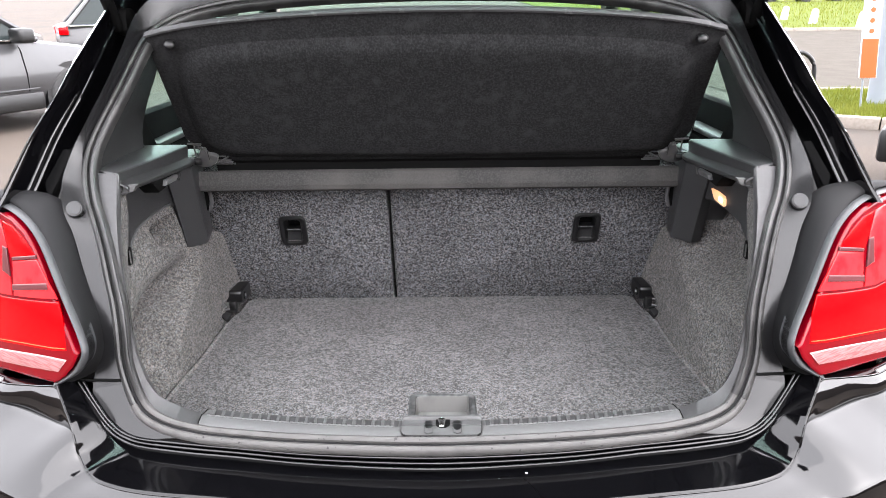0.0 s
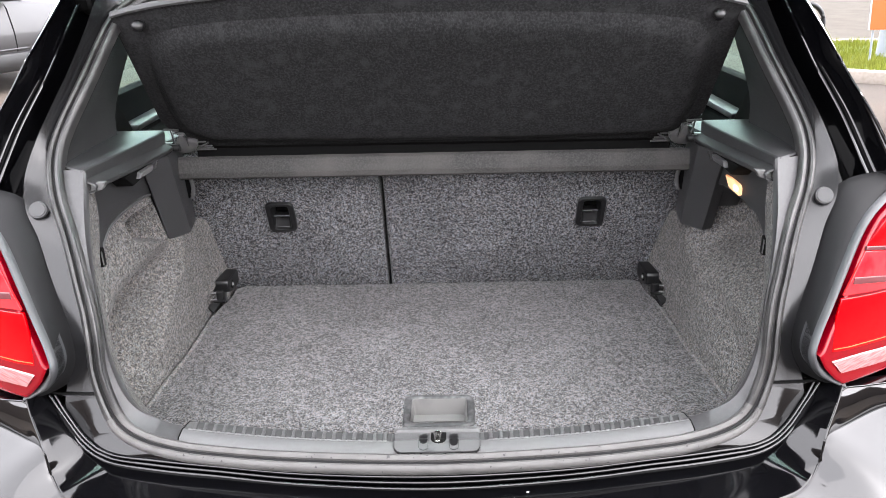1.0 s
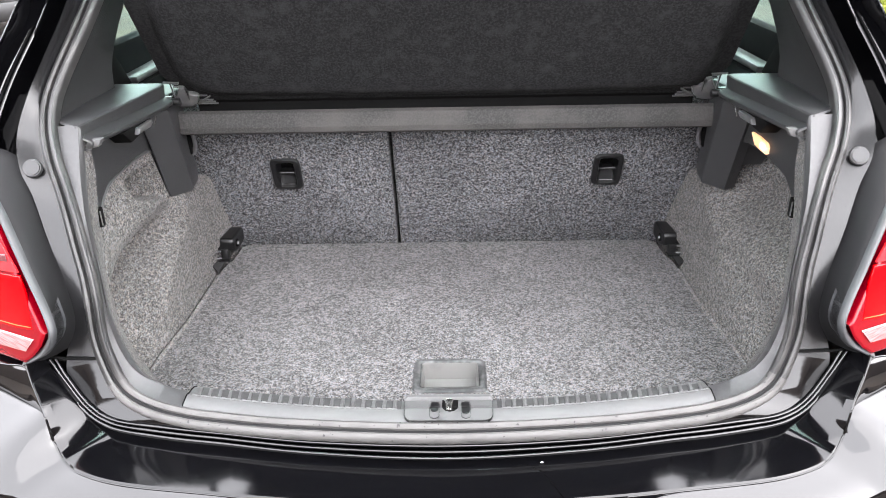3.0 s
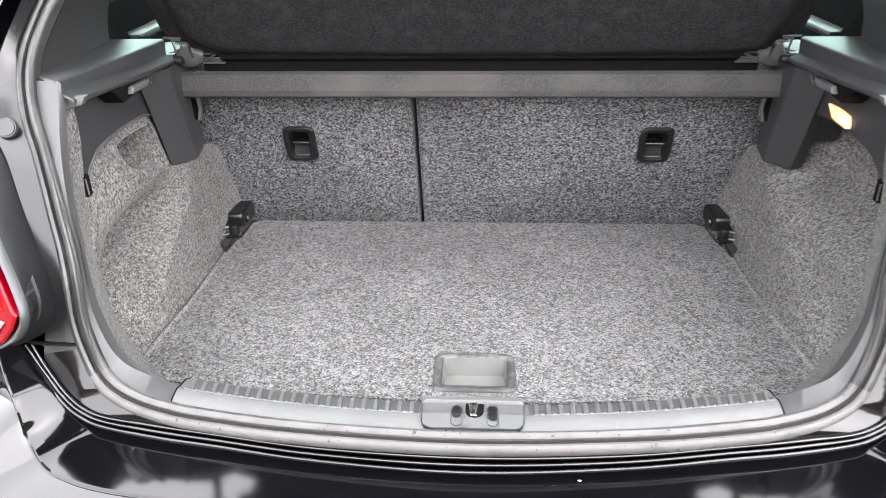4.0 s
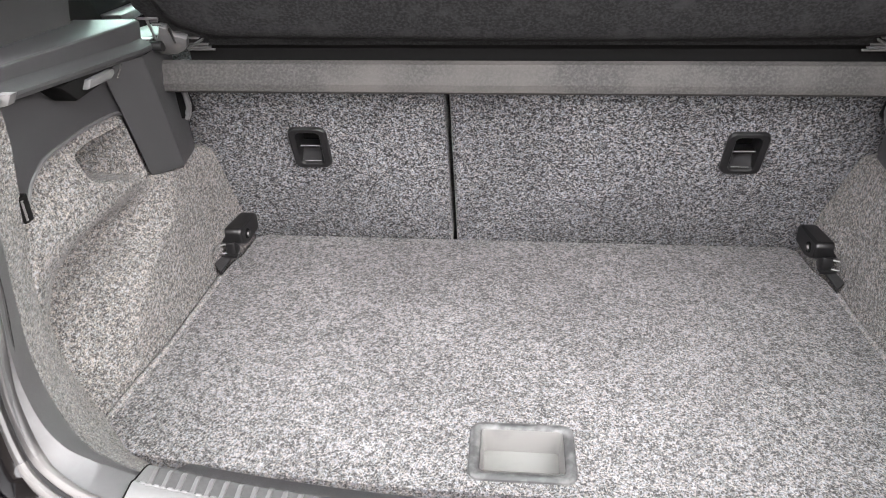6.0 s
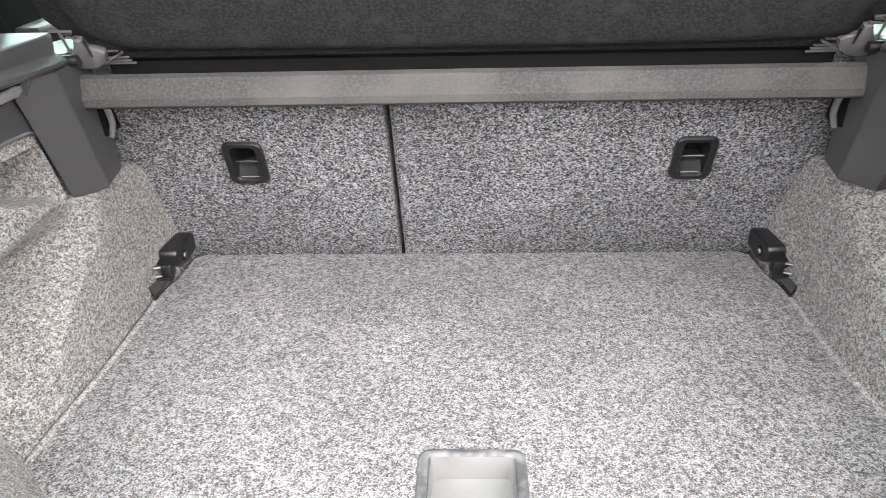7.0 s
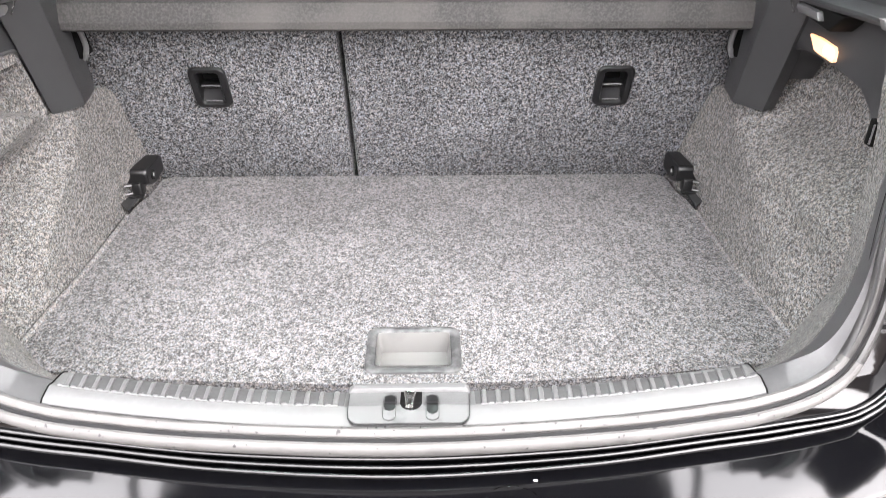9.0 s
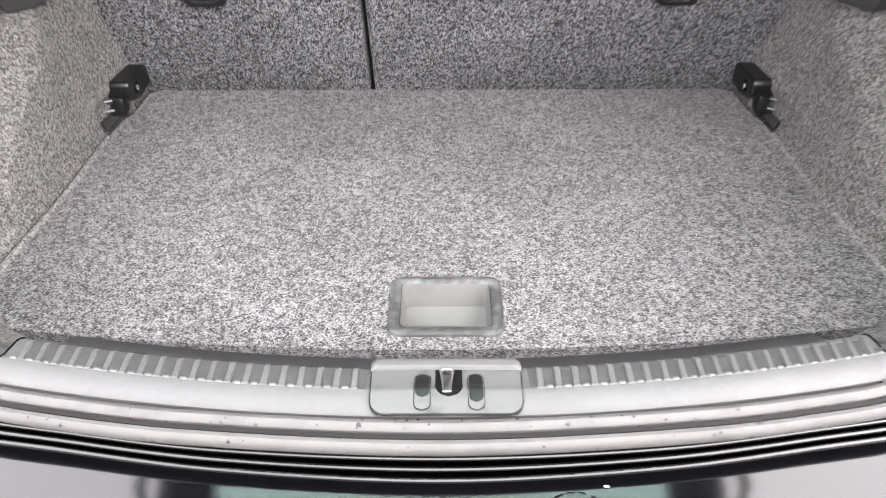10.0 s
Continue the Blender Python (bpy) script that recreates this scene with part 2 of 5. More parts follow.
GREY_PAINT = material("grey_metallic_paint", (0.024, 0.024, 0.0255), 0.4, metal=0.1, coat=0.4, stain=(3, (0.029, 0.029, 0.0305), 0.4, 0.8))
SILVER_PAINT = material("silver_metallic_paint", (0.16, 0.16, 0.165), 0.3, metal=0.4, coat=0.9, stain=(3, (0.18, 0.18, 0.185), 0.4, 0.8))
CAR_GLASS = material("dark_car_glass", (0.02, 0.025, 0.025), 0.08, spec=0.12)


# ---- building helpers ----
def part(name, bm, mat, parent=None, label="", sharp=40):
    """Links a bmesh as one mesh object, under a thing or part where one is given."""
    me = bpy.data.meshes.new(name)
    bm.normal_update()
    bm.to_mesh(me)
    bm.free()
    me.materials.append(mat)
    me.polygons.foreach_set("use_smooth", [True] * len(me.polygons))
    me.set_sharp_from_angle(angle=radians(sharp))
    ob = new(name, me)
    if parent is not None:
        ob.parent = parent
    if label:
        tagged(ob, label)
    return ob


def thing(name, label, category, group="", kind=""):
    ob = new(name)
    ob.empty_display_size = 0.1
    return tagged(ob, label, category, group, kind)


def smooth(pts, n):
    """n points along a smooth curve through pts, evenly spaced."""
    p = np.array(pts, float)
    ext = np.vstack([2 * p[0] - p[1], p, 2 * p[-1] - p[-2]])
    flip = np.tile([-1, 1, 1], p.shape[1] // 3) if p.shape[1] % 3 == 0 else None
    if flip is not None and p[0][0] == 0:
        ext[0] = p[1] * flip
    if flip is not None and p[-1][0] == 0:
        ext[-1] = p[-2] * flip
    out = []
    t = np.linspace(0, 1, 240, endpoint=False)[:, None]
    for i in range(len(p) - 1):
        a, b, c, d = ext[i:i + 4]
        out.append(0.5 * (2 * b + (c - a) * t + (2 * a - 5 * b + 4 * c - d) * t ** 2 + (3 * b - a - 3 * c + d) * t ** 3))
    out = np.vstack(out + [p[-1:]])
    run = np.concatenate([[0], np.cumsum(np.linalg.norm(np.diff(out, axis=0), axis=1))])
    want = np.linspace(0, run[-1], n)
    return np.stack([np.interp(want, run, out[:, k]) for k in range(p.shape[1])], 1)


def both(half):
    """A curve given from the middle to its right end, with its mirrored left half put before it."""
    h = np.array(half, float)
    m = h[1:][::-1] * np.array([-1, 1, 1])
    return np.vstack([m, h])


def sheet(rows, thick=0.0, closed=False, flip=False):
    """A surface through rows of points, each row of the same count; with a thickness against its normal."""
    bm = bmesh.new()
    vs = [[bm.verts.new(p) for p in r] for r in rows]
    for a, b in zip(vs, vs[1:]):
        k = len(a)
        for i in range(k if closed else k - 1):
            q = [a[i], a[(i + 1) % k], b[(i + 1) % k], b[i]]
            bm.faces.new(q[::-1] if flip else q)
    bm.normal_update()
    if thick:
        bmesh.ops.solidify(bm, geom=bm.faces[:], thickness=thick)
        bmesh.ops.recalc_face_normals(bm, faces=bm.faces)
    return bm


def box(x0, x1, y0, y1, z0, z1, r=0.0, seg=2):
    bm = bmesh.new()
    bmesh.ops.create_cube(bm, size=1)
    for v in bm.verts:
        v.co = Vector((x0 if v.co.x < 0 else x1, y0 if v.co.y < 0 else y1, z0 if v.co.z < 0 else z1))
    if r:
        bmesh.ops.bevel(bm, geom=bm.edges[:], offset=r, segments=seg, profile=0.5, affect="EDGES")
    return bm


def prism(outline, place, depth, r=0.0, seg=2):
    """A flat outline of (u, v), lifted by the function place(u, v, w), from w = 0 to depth, with rounded rims."""
    bm = bmesh.new()
    lo = [bm.verts.new((u, v, 0)) for u, v in outline]
    f = bm.faces.new(lo)
    top = bmesh.ops.extrude_face_region(bm, geom=[f])["geom"]
    bmesh.ops.translate(bm, verts=[g for g in top if isinstance(g, bmesh.types.BMVert)], vec=(0, 0, depth))
    bmesh.ops.recalc_face_normals(bm, faces=bm.faces)
    if r:
        bmesh.ops.bevel(bm, geom=[e for e in bm.edges if abs(e.verts[0].co.z - e.verts[1].co.z) < 1e-6], offset=r, segments=seg, profile=0.5, affect="EDGES")
    for v in bm.verts:
        v.co = Vector(place(*v.co))
    bmesh.ops.recalc_face_normals(bm, faces=bm.faces)
    return bm


def rounded(u0, u1, v0, v1, r, n=6):
    """Outline of a rectangle with rounded corners."""
    out = []
    for cx, cy, a0 in ((u1 - r, v1 - r, 0), (u0 + r, v1 - r, 90), (u0 + r, v0 + r, 180), (u1 - r, v0 + r, 270)):
        for i in range(n + 1):
            a = radians(a0 + 90 * i / n)
            out.append((cx + r * math.cos(a), cy + r * math.sin(a)))
    return out


def tube(pts, r, sides=8, closed_ends=True):
    """A round bar along pts."""
    p = np.array(pts, float)
    bm, rings = bmesh.new(), []
    for i in range(len(p)):
        t = Vector(p[min(i + 1, len(p) - 1)] - p[max(i - 1, 0)]).normalized()
        up = Vector((0, 0, 1)) if abs(t.z) < 0.9 else Vector((0, 1, 0))
        a = t.cross(up).normalized()
        b = t.cross(a)
        rr = r[i] if isinstance(r, (list, tuple)) else r
        rings.append([bm.verts.new(Vector(p[i]) + (a * math.cos(k * math.tau / sides) + b * math.sin(k * math.tau / sides)) * rr) for k in range(sides)])
    for u, v in zip(rings, rings[1:]):
        for k in range(sides):
            bm.faces.new((u[k], u[(k + 1) % sides], v[(k + 1) % sides], v[k]))
    if closed_ends:
        bm.faces.new(rings[0][::-1])
        bm.faces.new(rings[-1])
    bmesh.ops.recalc_face_normals(bm, faces=bm.faces)
    return bm


def band(path, normals, profile, thick_close=False):
    """A profile of (across, out) carried along a path whose outward normals are given; across points to the path's right side."""
    p, rows = np.array(path, float), []
    for i in range(len(p)):
        t = Vector(p[min(i + 1, len(p) - 1)] - p[max(i - 1, 0)]).normalized()
        nn = Vector(normals[i])
        nn = (nn - t * nn.dot(t)).normalized()
        a = t.cross(nn)
        rows.append([Vector(p[i]) + a * u + nn * v for u, v in profile])
    return sheet(rows, closed=thick_close)


def mirrored(make):
    """Calls make(s) for the two sides, s = 1 and -1."""
    return [make(s) for s in (1, -1)]


# ---- curves of the hatch opening, from the middle of the sill up the side ----
SEAL = [(0, 1.291, 0.689), (0.2, 1.302, 0.689), (0.327, 1.32, 0.689), (0.377, 1.331, 0.69), (0.418, 1.343, 0.694), (0.45, 1.356, 0.702), (0.468, 1.364, 0.718), (0.482, 1.375, 0.748),
        (0.493, 1.388, 0.785), (0.497, 1.402, 0.828), (0.504, 1.419, 0.868), (0.515, 1.437, 0.905), (0.526, 1.456, 0.945), (0.541, 1.48, 0.977), (0.558, 1.504, 1.01), (0.571, 1.533, 1.048),
        (0.573, 1.56, 1.083), (0.564, 1.586, 1.117), (0.55, 1.614, 1.153), (0.5375, 1.648, 1.19), (0.5265, 1.68, 1.225), (0.514, 1.712, 1.257), (0.488, 1.745, 1.283), (0.44, 1.775, 1.303), (0.36, 1.80, 1.318), (0.2, 1.82, 1.330), (0, 1.825, 1.334)]
N = 200
HALF = smooth(SEAL, N)


def facing(p):
    """Which way the opening's rim faces at a point: up at the sill, backwards at the sides, back and up at the pillars."""
    z = p[2]
    if z < 0.69:
        return (0, -0.45, 0.9)
    k = min(1, (z - 0.69) / 0.12)
    low = Vector((0, -0.45, 0.9)).lerp(Vector((0.1, -0.95, 0.3)), k)
    m = min(1, max(0, (z - 0.95) / 0.15))
    return low.lerp(Vector((0.1, -0.75, 0.65)), m).normalized()


FACE = [Vector(facing(p)) for p in HALF]


def shifted(across, out):
    """The opening's half curve, moved outwards from the opening and out of its surface."""
    res = []
    for i in range(N):
        t = Vector(HALF[min(i + 1, N - 1)] - HALF[max(i - 1, 0)]).normalized()
        nn = (FACE[i] - t * FACE[i].dot(t)).normalized()
        res.append(Vector(HALF[i]) + t.cross(nn) * across + nn * out)
    res[0].x = res[-1].x = 0
    return np.array(res)


# ---- ground ----
def ground_height(x, y):
    """Level yard; beyond the road on the far side a bank rises."""
    return 0.0 if y < 24 else 0.0 + 0.03 * (y - 24)


def ground_sheet():
    xs = [-900, -200, -60, -20, -8, -3, 0, 3, 8, 20, 60, 200, 900]
    ys = [-900, -200, -40, -10, 0, 4, 8, 12, 18, 24, 30, 45, 70, 120, 300, 900]
    return sheet([[(x, y, min(ground_height(x, y), 6.0)) for x in xs] for y in ys])


tagged(part("ground", ground_sheet(), ASPHALT), "worn pale brown tarmac of a parking yard", "ground", kind="structure")

# ---- the car: body round the hatch ----
car = thing("hatchback_car", "black five-door hatchback with its tailgate open, parked on tarmac", "car")

R1 = [(0, 1.286, 0.671), (0.177, 1.294, 0.672), (0.315, 1.312, 0.674), (0.40, 1.326, 0.674), (0.473, 1.341, 0.675), (0.513, 1.357, 0.69), (0.545, 1.375, 0.725), (0.544, 1.392, 0.765), (0.530, 1.403, 0.804), (0.536, 1.416, 0.845),
      (0.562, 1.445, 0.915), (0.583, 1.472, 0.968), (0.602, 1.49, 1.005), (0.612, 1.522, 1.045), (0.605, 1.56, 1.09), (0.590, 1.605, 1.14), (0.574, 1.652, 1.19), (0.562, 1.7, 1.24), (0.55, 1.76, 1.3), (0.52, 1.81, 1.34), (0.47, 1.85, 1.372), (0.38, 1.88, 1.395), (0.2, 1.9, 1.41), (0, 1.905, 1.415)]
outer_rim = shifted(0.012, -0.004)
flange_edge = smooth(R1, N)
for p in flange_edge:
    lift = min(1, max(0, (p[2] - 1.05) / 0.16))
    p += (np.array([0, 0.4, 1.32]) - p) * 0.035 * lift * min(1, abs(p[0]) / 0.3)
flange_mid = (outer_rim + flange_edge) / 2
low_end = int(np.argmin(np.abs(HALF[:110, 2] - 0.752)))
flange_rows = [shifted(-0.012, -0.012), outer_rim, flange_mid, flange_edge]
part("aperture_flange", sheet([both(r[:low_end + 1]) for r in flange_rows]), DIMMED_PAINT, car, "glossy black painted flange under the opening")
for s in (1, -1):
    part("aperture_flange", sheet([(r[low_end:] * np.array([s, 1, 1]))[::s] for r in flange_rows]), FLANGE, car, "satin black painted flange beside the opening")

# double-lipped rubber weather seal
lip = [(-0.013, -0.01), (-0.0135, 0.0), (-0.0125, 0.0048), (-0.0095, 0.0072), (-0.0055, 0.0070), (-0.0030, 0.0050), (-0.0022, 0.0005), (-0.0020, -0.003), (0.0018, -0.003), (0.0020, 0.0005), (0.0030, 0.0045), (0.006, 0.0064), (0.0095, 0.0056), (0.0120, 0.0030), (0.0135, -0.001), (0.0125, -0.01)]
full_path, full_face = both(HALF), [Vector((-f.x, f.y, f.z)) for f in FACE[1:]][::-1] + FACE
last = len(full_path) - 1
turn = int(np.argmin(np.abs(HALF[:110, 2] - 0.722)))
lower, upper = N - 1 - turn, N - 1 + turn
# Sill stretch is paler for scuffs and, in colour, for light on its top.
for a, b, mat, label in ((0, lower, RUBBER, "dark grey rubber seal with two lips"), (lower, upper, LIT_WORN_RUBBER, "scuffed stretch of the seal over the sill, coloured paler for its light"), (upper, last, RUBBER, "dark grey rubber seal with two lips")):
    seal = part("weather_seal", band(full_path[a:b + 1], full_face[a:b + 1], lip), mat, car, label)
    # Black strip adds the groove's shade, which its depth alone leaves too light.
    part("seal_groove_shade", band(full_path[a:b + 1], full_face[a:b + 1], [(-0.0021, -0.002), (-0.0019, 0.0012), (0.0017, 0.0012), (0.0019, -0.002)]), GASKET, seal, "strip between the lips, coloured black for the groove's shade")
    if mat is LIT_WORN_RUBBER:
        rng_nick = random.Random(5)
        for k in range(13):
            x = rng_nick.choice((-1, 1)) * rng_nick.uniform(0.005, 0.075)
            i = int(np.argmin(np.abs(full_path[:, 0] - x) + 9 * (full_path[:, 2] > 0.8)))
            p = Vector(full_path[i]) + Vector((0, rng_nick.uniform(0.0035, 0.0095), 0.0))
            nick = bmesh.new()
            bmesh.ops.create_uvsphere(nick, u_segments=9, v_segments=6, radius=1.0)
            wide, long = rng_nick.uniform(0.0008, 0.0022), rng_nick.uniform(0.0005, 0.0011)
            for v in nick.verts:
                v.co = p + Vector((v.co.x * wide * (1 + 0.4 * math.sin(5 * v.co.y + k)), v.co.y * long, 0.0095 + v.co.z * 0.0011))
            part("nick", nick, VOID, seal, "small dark nick in the rubber")

# stepped edge under the seal and the shut panel
LINES = [(0, 1.272, 0.660), (0.176, 1.281, 0.663), (0.312, 1.299, 0.666), (0.381, 1.31, 0.666), (0.46, 1.327, 0.667), (0.495, 1.338, 0.674), (0.522, 1.35, 0.69), (0.547, 1.364, 0.719), (0.576, 1.381, 0.752)]
U = [(0, 1.20, 0.643), (0.2, 1.213, 0.644), (0.316, 1.226, 0.645), (0.428, 1.242, 0.645), (0.492, 1.262, 0.646), (0.522, 1.281, 0.650), (0.540, 1.298, 0.668), (0.546, 1.304, 0.69), (0.554, 1.314, 0.715), (0.571, 1.334, 0.738), (0.59, 1.36, 0.757)]
low_line, u_line = smooth(LINES, 200), smooth(U, 200)
r1_low = smooth(R1[:7] + [(0.562, 1.388, 0.748)], 200)
inward = np.array([0, 1.0, 0])


def cove(k, out, height):
    """Between the stepped edge (k = 0) and the bumper's edge (k = 1), at a share of the step's height."""
    p = low_line * (1 - k) + u_line * k + inward * out
    base = u_line[:, 2] + 0.004
    p[:, 2] = base + (low_line[:, 2] - base) * height
    return both(p)


part("rear_panel", sheet([both(r1_low + np.array([0, 0.004, -0.005]))] + [both(r1_low * (1 - k) + low_line * k + np.array([0, 0.6, -0.8]) * d) for k, d in ((0.08, 0.001), (0.26, 0.012), (0.45, 0.001), (0.55, 0.001), (0.74, 0.012), (0.92, 0.001))] + [both(low_line), cove(0, 0.003, 0.9), cove(0, 0.004, 0.55), cove(0.02, 0.001, 0.43), cove(0.1, 0, 0.38), cove(0.25, 0, 0.322), cove(0.4, 0, 0.262), cove(0.58, 0, 0.188), cove(0.75, 0, 0.115), cove(0.97, 0, 0.015), both(u_line + np.array([0, -0.003, -0.002]))]), DIMMED_PAINT, car, "glossy black shut panel below the sill")
for k in (0.05, 0.5, 0.97):
    ridge = r1_low * (1 - k) + low_line * k
    part("panel_ridge", tube(both(ridge + np.array([0, -0.0014, 0.0016])), 0.0024, 10), PAINT, car)

def skim(y):
    """Height of the shut panel's floor, just above its paint."""
    return 0.6470 + 0.0046 * (y - 1.204) / 0.064 + 0.0002


for run, wide in (([(0.088, 1.262), (0.100, 1.266), (0.112, 1.2655), (0.126, 1.258), (0.133, 1.249), (0.138, 1.240), (0.145, 1.226), (0.152, 1.212)], 0.0015), ([(0.100, 1.266), (0.104, 1.262), (0.112, 1.261)], 0.0011)):
    line = smooth([(x, y, skim(y)) for x, y in run], 36)
    part("dark_streak", tube(line, [wide * (0.55 + 0.45 * math.sin(i * 0.9) ** 2) for i in range(36)], 6), DARK_LINE, car, "thin black branching line on the shut panel")

chip = bmesh.new()
bmesh.ops.create_uvsphere(chip, u_segments=9, v_segments=6, radius=1.0)
for v in chip.verts:
    v.co = Vector((0.130 + v.co.x * (0.0020 + 0.0006 * math.sin(7 * v.co.y)), 1.2705 + v.co.y * 0.0011, 0.6545 + v.co.z * 0.0007))
part("paint_chip", chip, WHITE, car, "small white chip in the paint")

# pillars beside the rear window: gutter, ridge lines and outer skin
G = [(0.60, 1.500, 0.985), (0.612, 1.54, 1.045), (0.605, 1.572, 1.09), (0.590, 1.612, 1.14), (0.574, 1.655, 1.19), (0.562, 1.7, 1.24), (0.55, 1.76, 1.3), (0.535, 1.81, 1.345), (0.50, 1.855, 1.385), (0.42, 1.9, 1.42)]
RIDGE = [(0.692, 1.525, 0.99), (0.678, 1.547, 1.02), (0.652, 1.592, 1.093), (0.634, 1.62, 1.135), (0.618, 1.648, 1.172), (0.604, 1.69, 1.22), (0.591, 1.735, 1.268), (0.575, 1.785, 1.32), (0.545, 1.84, 1.37), (0.45, 1.9, 1.43)]
OUTER = [(0.752, 1.545, 0.985), (0.741, 1.563, 1.01), (0.709, 1.609, 1.089), (0.69, 1.632, 1.126), (0.672, 1.655, 1.161), (0.656, 1.69, 1.205), (0.64, 1.718, 1.24), (0.605, 1.775, 1.313), (0.575, 1.83, 1.37), (0.47, 1.9, 1.44)]


def pillar(s):
    k = np.array([s, 1, 1])
    g, r, o = (smooth(c, 60) * k for c in (G, RIDGE, OUTER))
    eye = np.array([0.0, 0.4, 1.32])
    o = eye + (o - eye) * 0.955
    bed = g * 0.6 + r * 0.4 + np.array([0, 0.06, -0.02])
    bed2 = g * 0.25 + r * 0.75 + np.array([0, 0.052, -0.018])
    swell = np.array([s * 0.35, -0.72, 0.60])
    skin = [r * (1 - k) + o * k + swell * 0.0055 * math.exp(-((k - 0.74) / 0.13) ** 2) for k in (0.04, 0.2, 0.36, 0.48, 0.56, 0.63, 0.69, 0.74, 0.79, 0.85, 0.92, 0.98)]
    back = o + np.array([s * 0.008, 0.012, 0.0])
    back2 = o + np.array([s * 0.03, 0.25, 0.02])
    part("rear_pillar", sheet([g, g * 0.93 + r * 0.07 + np.array([0, 0.045, -0.012]), bed, bed2, r, *skin, o, back, back2]), PAINT, car, "glossy black painted pillar", sharp=60)
    for off in (0.0, 0.010):
        part("pillar_ridge", tube(r + np.array([s * off - s * 0.004, -0.002 - off * 0.5, 0.001]), 0.0025, 8), PAINT, car)


mirrored(pillar)

# bumper: a U-shaped upper edge, a broad ledge that faces the sky, and a face turned down past its outer edge
INNER = U[:8] + [(0.556, 1.318, 0.704), (0.60, 1.345, 0.704), (0.66, 1.378, 0.706), (0.72, 1.40, 0.71), (0.775, 1.45, 0.715), (0.81, 1.53, 0.72), (0.83, 1.65, 0.725), (0.835, 1.78, 0.73)]
OUTER_EDGE = [(0, 1.12, 0.600), (0.21, 1.135, 0.601), (0.33, 1.15, 0.604), (0.44, 1.185, 0.612), (0.52, 1.222, 0.625), (0.56, 1.242, 0.632), (0.59, 1.245, 0.640), (0.615, 1.252, 0.645), (0.64, 1.262, 0.648), (0.675, 1.280, 0.65), (0.715, 1.308, 0.652), (0.76, 1.345, 0.654), (0.80, 1.41, 0.656), (0.825, 1.51, 0.658), (0.845, 1.64, 0.66), (0.85, 1.78, 0.66)]
ledge_pair = smooth(np.hstack([INNER, OUTER_EDGE]), 150)
top, brim = ledge_pair[:, :3], ledge_pair[:, 3:]
away = brim - top
away[:, 2] = 0
away /= np.linalg.norm(away, axis=1)[:, None]
down = np.array([0, 0, -1.0])
rows = [top + inward * 0.002 + down * 0.004, top + inward * 0.0015 - down * 0.0005]
rows += [top * (1 - k) + brim * k - down * (0.005 * math.sin(math.pi * k) + (0.0015 if k < 0.05 else 0)) for k in (0.02, 0.12, 0.3, 0.5, 0.7, 0.85, 0.94, 1.0)]
rows += [brim + away * a + down * d for a, d in ((0.006, 0.005), (0.010, 0.013), (0.012, 0.03), (0.012, 0.08), (0.010, 0.16), (0.0, 0.26), (-0.05, 0.34))]
for r in rows:
    r[0][0] = 0
part("bumper_edge", tube(both(u_line + np.array([0, -0.0005, 0.0005])), 0.0017, 8), PAINT, car, "rolled upper edge of the bumper")
part("bumper", sheet([both(r) for r in rows]), BRIGHTENED_PAINT, car, "glossy black bumper mirroring the bright sky")


def below_lamp(s):
    a = smooth([(0.566, 1.33, 0.728), (0.592, 1.364, 0.750), (0.64, 1.383, 0.745), (0.72, 1.418, 0.735), (0.79, 1.495, 0.732), (0.82, 1.6, 0.74), (0.828, 1.78, 0.75)], 40) * np.array([s, 1, 1])
    b = smooth([(0.554, 1.317, 0.706), (0.60, 1.347, 0.705), (0.66, 1.380, 0.707), (0.72, 1.402, 0.711), (0.776, 1.452, 0.716), (0.812, 1.53, 0.721), (0.836, 1.78, 0.731)], 40) * np.array([s, 1, 1])
    part("bumper_edge", tube(a + np.array([0, -0.001, 0.0005]), 0.0014, 8), PAINT, car)
    return part("bumper_shoulder", sheet([a + inward * 0.02, a] + [a * (1 - k) + b * k + np.array([s * 0.002, -0.003, 0]) * math.sin(math.pi * k) for k in (0.1, 0.25, 0.4, 0.55, 0.7, 0.85)] + [b]), BRIGHTENED_PAINT, car, "black bumper shoulder below the lamp")


mirrored(below_lamp)


# ---- tail lamps ----
def lens_y(x, z):
    return 1.341 + 0.673 * (x - 0.538) + 0.267 * (z - 0.82)


LENS = [(0.538, 0.819), (0.552, 0.796), (0.572, 0.775), (0.592, 0.759), (0.64, 0.751), (0.70, 0.743), (0.76, 0.735), (0.805, 0.73), (0.815, 0.85), (0.812, 0.93), (0.80, 0.995), (0.76, 1.003), (0.72, 1.0), (0.685, 0.993), (0.655, 0.979), (0.632, 0.958), (0.612, 0.93), (0.592, 0.895), (0.565, 0.853), (0.546, 0.824)]


